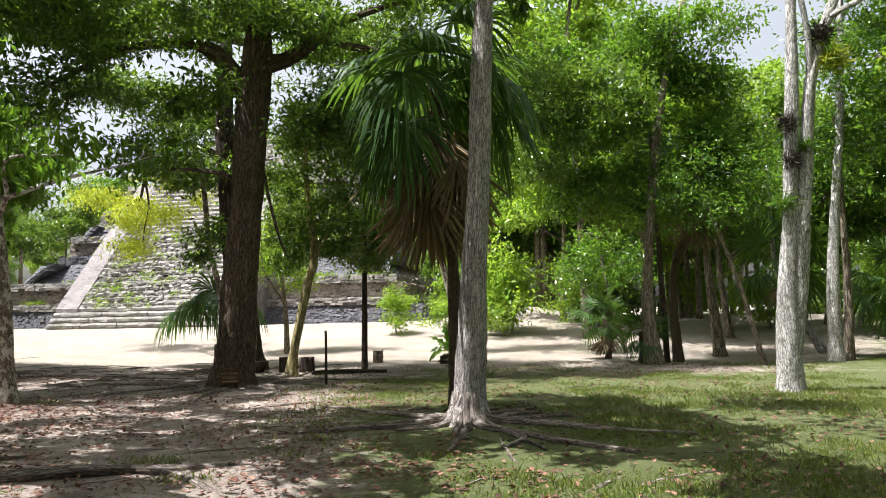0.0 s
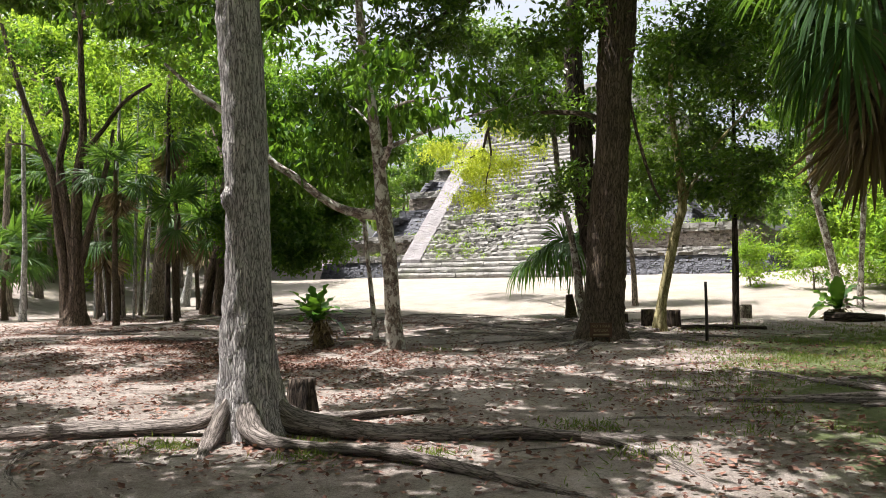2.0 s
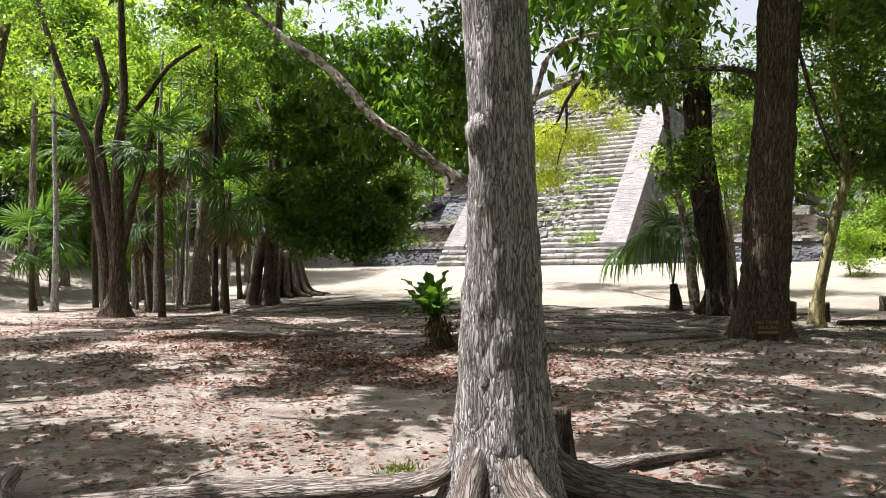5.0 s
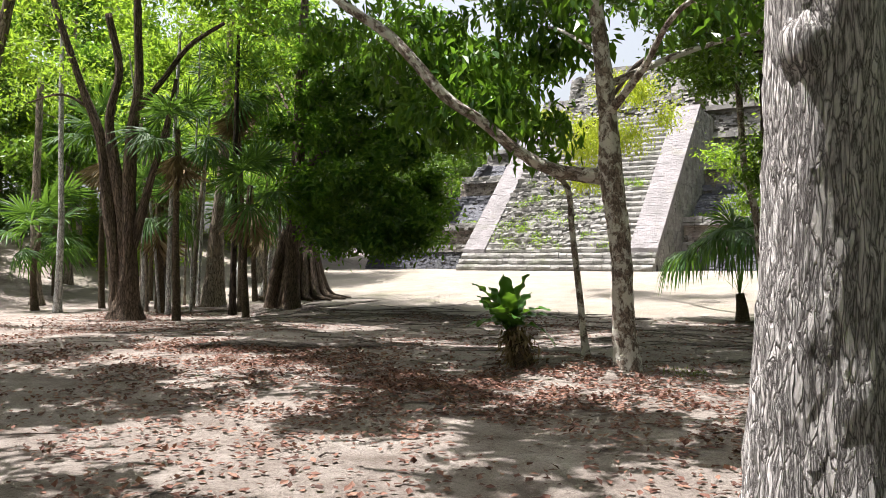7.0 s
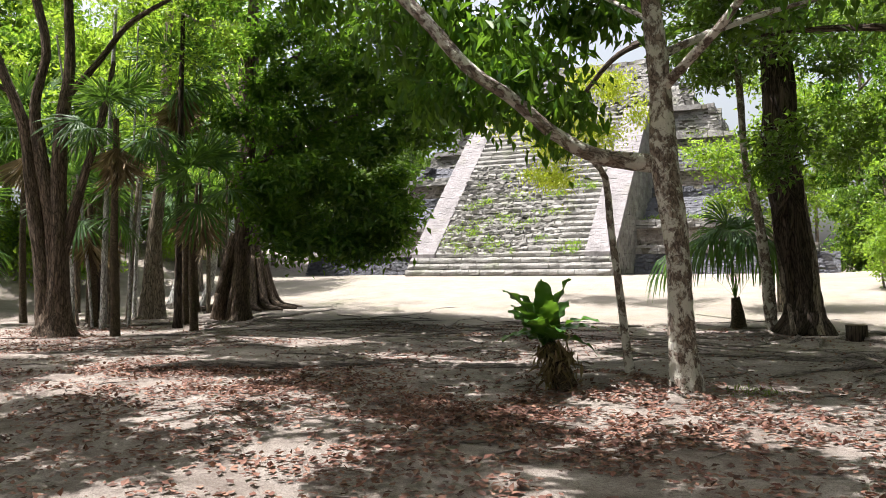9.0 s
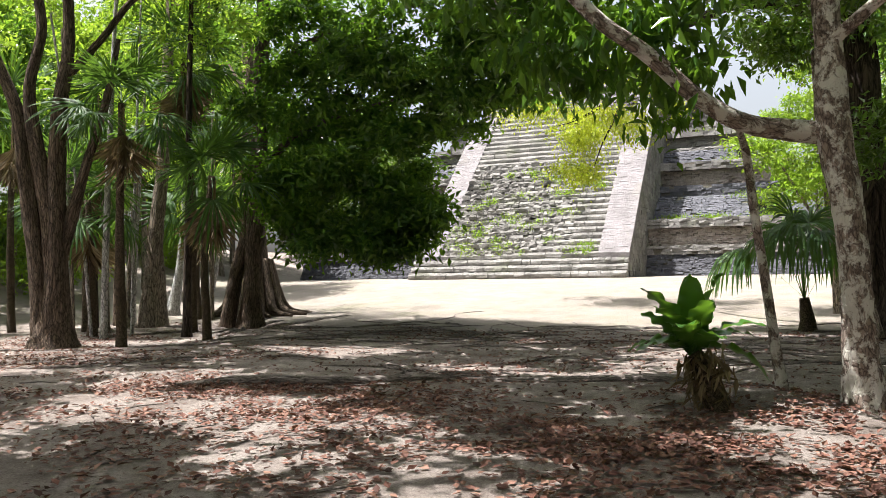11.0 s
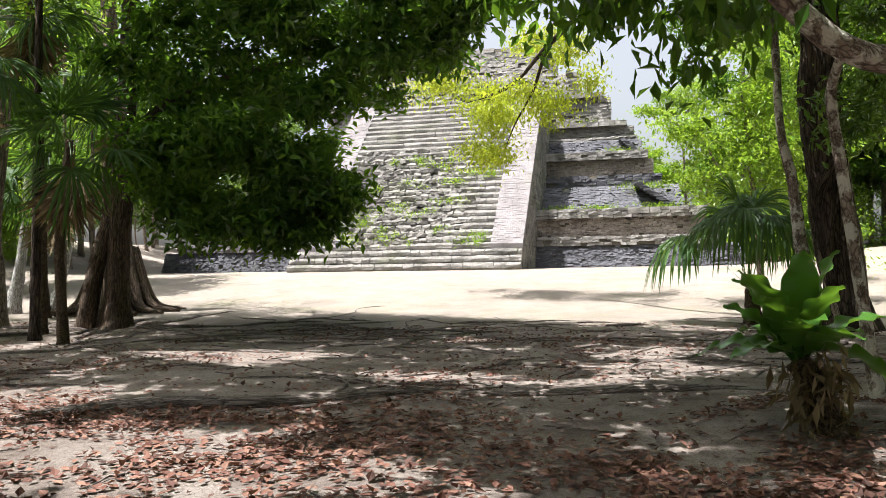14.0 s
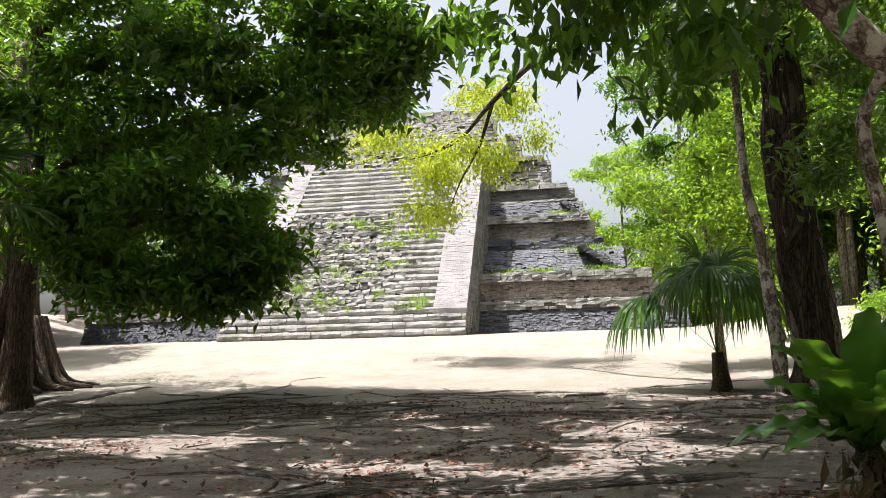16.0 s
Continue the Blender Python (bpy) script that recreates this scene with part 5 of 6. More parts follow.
# ---- palms ----
def fan_mesh(name, radius, petiole, blades, sweep, sag, material, seed, width=0.05, arch=1.0):
    """One fan leaf: a thin stalk along +x and a pleated fan of narrow blades."""
    rng = np.random.RandomState(seed)
    V, F = [], []

    def strip(pts, ws, side, up):
        o = len(V)
        for p, w in zip(pts, ws):
            V.extend([p + side * w, p + up * w * 0.5, p - side * w])
        for i in range(len(pts) - 1):
            a, b = o + i * 3, o + i * 3 + 3
            F.extend([(a, a + 1, b + 1, b), (a + 1, a + 2, b + 2, b + 1)])

    fall = lambda d: -arch * sag * (d / (petiole + radius)) ** 2 * (petiole + radius)
    stalk = [np.array((d, 0, fall(d) * 0.7)) for d in np.linspace(0, petiole, 5)]
    strip(stalk, [0.016, 0.014, 0.012, 0.011, 0.01], np.array((0, 1.0, 0)), np.array((0, 0, 1.0)))
    hub = stalk[-1]
    for k in range(blades):
        a = (k / (blades - 1) - 0.5) * sweep + 0.03 * rng.randn()
        ln = radius * (0.78 + 0.22 * math.cos(a * 0.6)) * (0.88 + 0.18 * rng.rand())
        tilt = 0.12 * rng.randn()
        pts, ws = [], []
        for f, w in ((0.04, 0.25), (0.35, 0.8), (0.65, 1.0), (0.88, 0.6), (1.0, 0.06)):
            d = f * ln
            pts.append(hub + np.array((d * math.cos(a), d * math.sin(a), -sag * 0.9 * f ** 2.2 * ln + tilt * d * f + 0.12 * d * abs(math.sin(a)) * (1 - f))))
            ws.append(width * radius * w * 0.5)
        strip(pts, ws, np.array((-math.sin(a), math.cos(a), 0)), np.array((0, 0, 1.0)))
    return mesh_np(name, np.array(V), np.array(F), material)


FANS = [fan_mesh("frond", 0.9, 0.8, 26, 4.4, s, PALM_GREEN, 300 + i, 0.07) for i, s in enumerate((0.25, 0.45, 0.75))]
DEAD = [fan_mesh("dead_frond", 0.8, 0.55, 22, 2.2, s, PALM_DEAD, 320 + i, 0.06) for i, s in enumerate((0.3, 0.6))]


def palm(name, base, pts, rad, label, count, scale, seed, dead=0, tilt=(70, -50), group="", azimuth=None, fans=None):
    """A fan palm: trunk, fronds round its head, dead fronds hanging below."""
    rng = np.random.RandomState(seed)
    root = thing(name, base, label, "palm", group)
    part("trunk", tube_mesh("trunk", BARK_FIBRE, tube(pts, rad, 12, 0.12, 0.1, seed, 0.3, 0.2)), root)
    top = Vector(pts[-1])
    for k in range(count):
        f = k / max(1, count - 1)
        el = tilt[0] + (tilt[1] - tilt[0]) * f + 10 * rng.randn()
        az = azimuth[k % len(azimuth)] if azimuth else k * 137.5 + 20 * rng.randn()
        me = fans[0 if el > 60 else 1] if fans else FANS[0 if el > 25 else (1 if el > -15 else 2)]
        m = Matrix.Translation(top + Vector((0, 0, -0.02 * k / count))) @ pose(0, 0, 0, 25 * rng.randn(), -el, az) @ Matrix.Scale(scale * (0.85 + 0.3 * rng.rand()), 4)
        part("frond", me, root, m=m)
    for k in range(dead):
        m = Matrix.Translation(top + Vector((0.05 * rng.randn(), 0.05 * rng.randn(), -0.1 - 0.4 * rng.rand()))) @ pose(0, 0, 0, 40 * rng.randn(), 78 + 10 * rng.rand(), k * 137.5) @ Matrix.Scale(scale * (0.8 + 0.4 * rng.rand()), 4)
        part("dead_frond", DEAD[k % 2], root, "withered brown frond hanging down", m=m)
    return root


def hung_frond(base, az, el, petiole, radius, face, droop, material, seed, blades=28, sweep=3.6, width=0.03):
    """A long-stalked fan leaf in world coordinates: the stalk climbs at el, the fan opens towards face and its blades droop."""
    rng = np.random.RandomState(seed)
    V, F = [], []
    way = lambda a, e: np.array((math.cos(radians(a)) * math.cos(radians(e)), math.sin(radians(a)) * math.cos(radians(e)), math.sin(radians(e))))

    def strip(pts, ws, side, fold):
        o = len(V)
        for p, w in zip(pts, ws):
            V.extend([p + side * w, p + fold * w * 0.6, p - side * w])
        for i in range(len(pts) - 1):
            a, b = o + i * 3, o + i * 3 + 3
            F.extend([(a, a + 1, b + 1, b), (a + 1, a + 2, b + 2, b + 1)])

    side = np.array((-math.sin(radians(az)), math.cos(radians(az)), 0.0))
    b0 = np.array(base)
    stalk = [b0 + way(az, el) * petiole * f + np.array((0, 0, -0.10 * petiole * f * f)) for f in np.linspace(0, 1, 7)]
    strip(stalk, [0.02, 0.016, 0.013, 0.012, 0.011, 0.011, 0.01], side, np.array((0, 0, 1.0)))
    hub, axis = stalk[-1], way(az, face)
    up = np.cross(axis, side)
    for k in range(blades):
        t = (k / (blades - 1) - 0.5) * sweep + 0.03 * rng.randn()
        d = axis * math.cos(t) + side * math.sin(t) + up * (0.10 + 0.08 * rng.randn())
        s_ = np.cross(d, up)
        s_ /= np.linalg.norm(s_)
        ln = radius * (0.8 + 0.2 * math.cos(t * 0.6)) * (0.88 + 0.2 * rng.rand())
        fr = (0.03, 0.3, 0.55, 0.8, 1.0)
        pts = [hub + d * ln * f * (1 - 0.25 * droop * f * f) + np.array((0, 0, -droop * ln * f ** 2.4)) for f in fr]
        strip(pts, [width * radius * w for w in (0.25, 0.75, 1.0, 0.7, 0.05)], s_, up)
    return mesh_np("frond", np.array(V), np.array(F), material)


def tall_fan_palm(name, base, pts, rad, label, fronds, seed, blades=30):
    """A fan palm whose fronds are given one by one: azimuth, climb, stalk, radius, facing, droop, living."""
    root = thing(name, base, label, "palm")
    part("trunk", tube_mesh("trunk", BARK_FIBRE, tube(pts, rad, 14, 0.06, 0.16, seed, 0.3, 0.15)), root)
    for k, (az, el, petiole, radius, face, droop, alive) in enumerate(fronds):
        me = hung_frond(np.array(pts[-1]) + (0, 0, -0.03 * (k % 5) - (0 if alive else 0.045 * (k % 23))), az, el, petiole, radius, face, droop, PALM_GREEN if alive else PALM_DEAD, seed + k, blades if alive else blades - 10, 3.5 if alive else 2.0)
        part("frond" if alive else "dead_frond", me, root, "" if alive else "withered brown frond hanging down")
    return root


tall_fan_palm("fan_palm", (9.12, 23.4, 0), [(9.14, 23.4, -0.05), (9.13, 23.4, 0.3), (9.08, 23.4, 0.72)], [0.19, 0.16, 0.11], "young fan palm with long stalks and drooping fronds by the lawn", [
    (184, 46, 1.7, 1.15, -8, 0.95, 1), (255, 80, 1.8, 1.3, -5, 1.0, 1), (130, 74, 1.75, 1.15, 35, 0.6, 1), (305, 72, 1.75, 1.2, -5, 0.95, 1), (15, 62, 1.6, 1.15, 5, 0.9, 1),
    (80, 80, 1.85, 1.15, 35, 0.6, 1), (212, 70, 1.65, 1.2, 0, 0.9, 1), (160, 85, 1.95, 1.15, 60, 0.35, 1), (40, 84, 1.9, 1.1, 50, 0.45, 1)], 400)
rr = np.random.RandomState(410)
tall_fan_palm("skirted_palm", (18.25, 12.0, 0), [(18.25, 12.0, -0.05), (18.22, 11.99, 2.2), (18.15, 11.99, 4.0), (17.95, 11.97, 5.4)], [0.13, 0.10, 0.10, 0.10], "fan palm with a skirt of dead fronds beside a tree",
    [(k * 137.5 + 25 * rr.randn(), 62 - 5.4 * k + 14 * rr.randn(), 0.7 + 0.6 * rr.rand(), 0.95 + 0.45 * rr.rand(), 20 - 6.0 * k + 22 * rr.randn(), 0.25 + 0.5 * rr.rand(), 1) for k in range(18)]
    + [(k * 137.5 + 60, -52 - 26 * rr.rand(), 0.5 + 0.5 * rr.rand(), 0.9 + 0.4 * rr.rand(), -82, 0.1, 0) for k in range(26)], 430)
palm("skirted_palm", (23.26, 23.41, 0), [(23.26, 23.41, -0.1), (23.21, 23.4, 2.37), (23.68, 23.47, 3.97), (23.93, 23.51, 5.4)], [0.15, 0.12, 0.11, 0.09], "leaning fan palm with dead fronds under its head", 16, 1.2, 420, 12, (70, -40))
WOOD_PALMS = (
    (-3.47, 16.72, 4.9, 0.9, 10), (-4.85, 20.38, 6.9, 1.0, 14), (-6.2, 18.5, 3.2, 1.0, 8), (-7.6, 19.6, 4.6, 1.0, 6), (-2.9, 18.6, 3.6, 0.9, 6), (-9.8, 19.2, 5.6, 1.1, 6), (-10.6, 17.4, 2.4, 1.0, 0),
    (-6.0, 24.0, 5.6, 1.0, 6), (-12.4, 23.2, 4.0, 1.2, 4), (-8.2, 24.5, 3.4, 1.1, 4), (-15, 21, 3.0, 1.2, 0), (21.3, 24.4, 1.3, 0.6, 4), (22.2, 22.6, 0.9, 0.55, 0), (26.6, 24.6, 3.0, 1.1, 4), (29.5, 24.0, 2.2, 1.1, 0))
for k, (x, y, h, s, d) in enumerate(WOOD_PALMS):
    g = gz(x, y)
    rr = np.random.RandomState(500 + k)
    palm("forest_palm", (x, y, g), [(x, y, g - 0.05), (x + 0.1 * rr.randn(), y, g + h * 0.5), (x + 0.15 * rr.randn(), y, g + h)], [0.11, 0.075, 0.07], "slender forest fan palm with a spiky round head" if h > 2.5 else "low fan palm of the undergrowth",
         12, s, 510 + k, d, (70, -35), "palms of the wood")


# ---- big-leaved plants on stubby stems ----
def paddle_leaf(name, length, width, arch, seed, wave=0.032):
    rng = np.random.RandomState(seed)
    n, m = 36, 7
    V = []
    ph = rng.rand() * 6
    for i in range(n):
        f = i / (n - 1)
        w = width * (0.12 + 0.88 * math.sin(math.pi * min(1, (0.12 + 0.86 * f)) ** 1.25) ** 0.8) * (1 if f < 0.97 else 0.4)
        ang = math.radians(arch) * f
        x = length * (math.sin(ang) / math.radians(arch) if arch else f)
        z = -length * ((1 - math.cos(ang)) / math.radians(arch) if arch else 0)
        for j in range(m):
            s = j / (m - 1) * 2 - 1
            V.append((x, s * w * 0.5, z + abs(s) * w * 0.16 + wave * s * s * math.sin(f * 28 + ph + (2 if s > 0 else 0)) + (0.012 if j == 3 else 0)))
    idx = np.arange(n * m).reshape(n, m)
    F = np.stack([idx[:-1, :-1], idx[:-1, 1:], idx[1:, 1:], idx[1:, :-1]], -1).reshape(-1, 4)
    return mesh_np(name, np.array(V), F, NEST_LEAF, True)


PADDLES = [paddle_leaf("leaf", 0.86, 0.29, a, 600 + i) for i, a in enumerate((12, 35, 65, 95))]


def nest_plant(base, stem, count, scale, seed, label, leaves=None, lean=(0.0, 0.0)):
    rng = np.random.RandomState(seed)
    root = thing("big_leaved_plant", base, label, "plant")
    x, y, z = base
    part("stem", tube_mesh("stem", BARK_FIBRE, tube([(x, y, z - 0.08), (x + lean[0] * 0.5, y + lean[1] * 0.5, z + stem * 0.6), (x + lean[0], y + lean[1], z + stem)], [0.15 * scale, 0.12 * scale, 0.10 * scale], 16, 0.05, 0.2, seed, 0.6, 0.1)), root, "stubby dark stem covered in dry leaf bases")
    V, F = leaf_cards(np.array((x + lean[0] * 0.5, y + lean[1] * 0.5, z + stem * 0.55)) + rng.randn(320, 3) * (0.11 * scale, 0.11 * scale, stem * 0.3), 0.2 * scale, rng, 1.0, 0.26)
    tagged(part("stem_fibre", mesh_np("stem_fibre", V, F, PALM_DEAD), root), kind="stuff")
    top = Vector((x + lean[0], y + lean[1], z + stem))
    spec = leaves or [(k * 137.5, 75 - 55 * k / count, min(3, k * 4 // count)) for k in range(count)]
    for az, el, v in spec:
        m = Matrix.Translation(top) @ pose(0, 0, 0, 14 * rng.randn(), -el, az + 8 * rng.randn()) @ Matrix.Scale(scale * (0.85 + 0.3 * rng.rand()), 4)
        part("leaf", PADDLES[v], root, m=m)
    return root


nest_plant((8.24, 12.55, 0.08), 0.50, 13, 0.84, 620, "big-leaved rosette plant with glossy wavy leaves on a stubby stem",
           [(200, 36, 2), (188, 54, 1), (215, 68, 1), (150, 70, 1), (60, 66, 1), (300, 66, 1), (10, 56, 2), (20, 26, 3), (330, 48, 2), (250, 56, 2), (95, 58, 2), (130, 46, 2), (275, 80, 0), (172, 30, 2), (40, 44, 2), (230, 60, 1), (0, 76, 0)], lean=(-0.24, -0.02))
nest_plant((16.5, 24.0, gz(16.5, 24.0)), 0.3, 10, 1.1, 640, "low clump of big glossy leaves at the lawn's edge")


# ---- small things ----
sg = thing("notice_board", (12.5, 16.32, 0), "small brown wooden notice with worn yellow lettering at a tree foot", "sign")
SM = pose(12.54, 16.3, 0.24, 82, 0, 26)


def box_mesh(name, size, material, bevel=0.006):
    bm = bmesh.new()
    bmesh.ops.create_cube(bm, size=1)
    bmesh.ops.scale(bm, vec=size, verts=bm.verts)
    bmesh.ops.bevel(bm, geom=bm.edges[:], offset=bevel, segments=2, affect="EDGES")
    me = bpy.data.meshes.new(name)
    bm.to_mesh(me)
    bm.free()
    me.materials.append(material)
    return me


board = part("board", box_mesh("board", (0.46, 0.30, 0.03), SIGN_WOOD), sg, m=SM)
for k, (txt, yy) in enumerate((("NO TIRAR", 0.075), ("BASURA", -0.015))):
    cu = bpy.data.curves.new("lettering", "FONT")
    cu.body, cu.size, cu.align_x, cu.align_y, cu.extrude = txt, 0.085, "CENTER", "CENTER", 0.002
    cu.materials.append(SIGN_PAINT)
    part("lettering", cu, sg, "worn yellow painted letters", SM @ Matrix.Translation((0, yy, 0.018)))
part("painted_line", box_mesh("painted_line", (0.34, 0.035, 0.004), SIGN_PAINT, 0.001), sg, "unreadable line of yellow paint", SM @ Matrix.Translation((0, -0.10, 0.018)))
for sx in (-0.17, 0.17):
    part("stake", box_mesh("stake", (0.035, 0.42, 0.025), SIGN_WOOD), sg, m=SM @ Matrix.Translation((sx, -0.08, -0.03)))

post = thing("marker_post", (14.54, 17.07, 0), "thin black wooden marker post standing in the soil", "post")
part("shaft", tube_mesh("shaft", POST_WOOD, tube([(14.54, 17.07, -0.2), (14.545, 17.07, 0.6), (14.54, 17.07, 1.22)], [0.032, 0.03, 0.03], 8, 0.2, 0.05, 5)), post)
for k, (x, y, r, h) in enumerate(((12.32, 20.6, 0.17, 0.42), (12.98, 20.5, 0.2, 0.42), (14.15, 24.0, 0.16, 0.36), (11.5, 20.9, 0.2, 0.3))):
    s = thing("log_stool", (x, y, gz(x, y)), "short sawn log standing on end near the lawn", "log", "sawn logs by the lawn")
    z = gz(x, y)
    part("bark", tube_mesh("bark", BARK_DARK if k != 2 else BARK_FOREST, tube([(x, y, z - 0.03), (x, y, z + h * 0.5), (x, y, z + h)], [r, r * 0.97, r], 16, 0.1, 0.05, 700 + k)), s)
    part("cut_top", tube_mesh("cut_top", CUT_WOOD, tube([(x, y, z + h - 0.01), (x, y, z + h + 0.008)], [r * 0.92, r * 0.9], 16, 0.1, 0.04, 700 + k)), s)
for k, (a, b, r) in enumerate((((13.4, 19.6), (15.2, 20.5), 0.06), ((16.2, 23.6), (17.6, 23.9), 0.14))):
    lg = thing("fallen_log", (a[0], a[1], 0), "dark rotting log lying on the soil", "log")
    mid = ((a[0] + b[0]) / 2, (a[1] + b[1]) / 2)
    part("bark", tube_mesh("bark", BARK_DARK, tube([(*a, gz(*a) + r * 0.6), (*mid, gz(*mid) + r * 0.8), (*b, gz(*b) + r * 0.5)], [r, r * 1.1, r * 0.8], 12, 0.1, 0.15, 720 + k)), lg)

# roots that cross the shaded floor
rr = np.random.RandomState(77)
runs = []
for k in range(95):
    x, y = rr.uniform(-4, 10.5), rr.uniform(14.0, 24.0)
    a = rr.choice((0.1, 3.0)) + 0.45 * rr.randn()
    runs.append((wander(x, y, a, rr.uniform(2.0, 5.5), rr, 0.6), rr.uniform(0.018, 0.045), 0.012))
for k in range(14):
    a = k * 0.45
    runs.append((wander(12.35 + 0.6 * math.cos(a), 17.0 + 0.6 * math.sin(a), a, rr.uniform(1.5, 3.5), rr, 0.35), 0.09, 0.02))
    runs.append((wander(10.7 + 0.6 * math.cos(a), 21.7 + 0.6 * math.sin(a), a, rr.uniform(1.5, 3.0), rr, 0.35), 0.09, 0.02))
    runs.append((wander(-4.4 + 0.4 * math.cos(a), 21.9 + 0.4 * math.sin(a), a, rr.uniform(1.5, 4.5), rr, 0.35), 0.08, 0.02))
runs.append(([(1.2, 12.2), (2.4, 13.0), (3.6, 13.4), (4.6, 14.2), (5.8, 14.3), (7.0, 14.5), (8.3, 15.2)], 0.10, 0.045))
for k in range(20):
    runs.append((wander(rr.uniform(13, 21), rr.uniform(4, 20), rr.uniform(0, 6.28), rr.uniform(1.0, 2.6), rr, 0.35), rr.uniform(0.02, 0.04), 0.01))
for r in root_tubes(runs, 12):
    v, f, b = r
    root_ob = new("surface_root", mesh_np("surface_root", v, f, ROOT_BARK, True, b))
    tagged(root_ob, "thin grey root snaking over the bare soil", "root", "roots crossing the floor")


# ---- leaf litter and grass ----
def scatter_litter():
    rng = np.random.RandomState(31)
    n = 950000
    x, y = rng.uniform(-8, 25, n), rng.uniform(1.0, 23, n)
    patch = smoothstep(0.47, 0.66, vnoise(x, y, 2.6, 5))
    dens = 0.06 + 0.26 * patch * (1 - 0.75 * smoothstep(9.5, 7, y) * smoothstep(13.5, 11, x)) * (1 - 0.6 * smoothstep(9, 13, x))
    dens = np.maximum(dens, 1.15 * smoothstep(0.25, 0.5, vnoise(x, y, 0.8, 6)) * np.exp(-((x - 8.2) / 2.8) ** 2 - ((y - 11.3) / 2.0) ** 2))
    dens = np.maximum(dens, 0.95 * smoothstep(0.35, 0.6, vnoise(x, y, 1.0, 7)) * np.exp(-((x - 3.5) / 3.4) ** 2 - ((y - 12.0) / 1.6) ** 2))
    dens *= smoothstep(0.25, 0.55, vnoise(x, y, 0.5, 8)) * (1 - 0.2 * smoothstep(15, 20, x))
    far = np.clip(1.25 - 0.045 * y, 0.3, 1)
    keep = rng.rand(n) < dens * 0.9 * far
    x, y = x[keep], y[keep]
    p = np.stack([x, y, height(x, y) + 0.012 + 0.012 * rng.rand(len(x))], 1)
    V, F = leaf_cards(p, 0.08, rng, 0.0, 0.6, 2.0)
    dz = V.reshape(-1, 4, 3)
    base = p[:, None, 2]
    dz[..., 2] = base + np.clip((dz[..., 2] - base) * 0.6, -0.008, 0.06)
    ob = new("leaf_litter", mesh_np("leaf_litter", dz.reshape(-1, 3), F, LITTER))
    tagged(ob, "scattered dry red-brown fallen leaves on the soil", "leaf litter", kind="stuff")


def scatter_grass():
    rng = np.random.RandomState(32)
    n = 650000
    x, y = rng.uniform(11, 32, n), rng.uniform(1, 24, n)
    g = 0.75 * smoothstep(16.2, 21.5, x + 0.25 * y - 0.5) * smoothstep(24, 16, y)
    g = np.maximum(g, 0.5 * smoothstep(20, 30, x))
    patch = smoothstep(0.40, 0.62, vnoise(x, y, 1.6, 9)) * (0.3 + 0.7 * smoothstep(0.4, 0.6, vnoise(x, y, 0.35, 10)))
    keep = rng.rand(n) < g * patch
    tuft = [rng.randn(k, 2) * s + (cx, cy) for cx, cy, s, k in ((11.6, 6.2, 0.12, 220), (13.2, 5.9, 0.15, 160), (13.7, 5.4, 0.16, 220), (15.4, 7.6, 0.25, 320), (12.3, 5.2, 0.1, 150), (10.2, 13.4, 0.2, 160), (14.6, 5.9, 0.15, 160), (16.3, 6.6, 0.2, 200), (12.1, 5.0, 0.2, 120))]
    xy = np.vstack([np.stack([x[keep], y[keep]], 1)] + tuft)
    x, y = xy[:, 0], xy[:, 1]
    p = np.stack([x, y, height(x, y) - 0.004], 1)
    V, F = leaf_cards(p, 0.075, rng, -0.75, 0.16, 0.6)
    tagged(new("grass", mesh_np("grass", V, F, GRASS)), "short patchy moss-green grass on the soil", "grass", kind="stuff")


def scatter_sticks():
    rng = np.random.RandomState(33)
    tubes = []
    for k in range(260):
        x, y, a, ln = rng.uniform(-4, 22), rng.uniform(2, 21), rng.rand() * 6.28, rng.uniform(0.15, 0.6)
        q = (x + ln * math.cos(a), y + ln * math.sin(a))
        m = ((x + q[0]) / 2 + 0.04 * rng.randn(), (y + q[1]) / 2 + 0.04 * rng.randn())
        tubes.append(tube([(x, y, gz(x, y) + 0.008), (*m, gz(*m) + 0.02), (*q, gz(*q) + 0.008)], [0.009, 0.008, 0.004], 5, 0.2, 0.1, k))
    ob = new("twig_debris", tube_mesh("twig_debris", ROOT_BARK, *tubes))
    tagged(ob, "dry grey twigs strewn over the soil", "twigs", kind="stuff")


scatter_litter()
scatter_grass()
scatter_sticks()


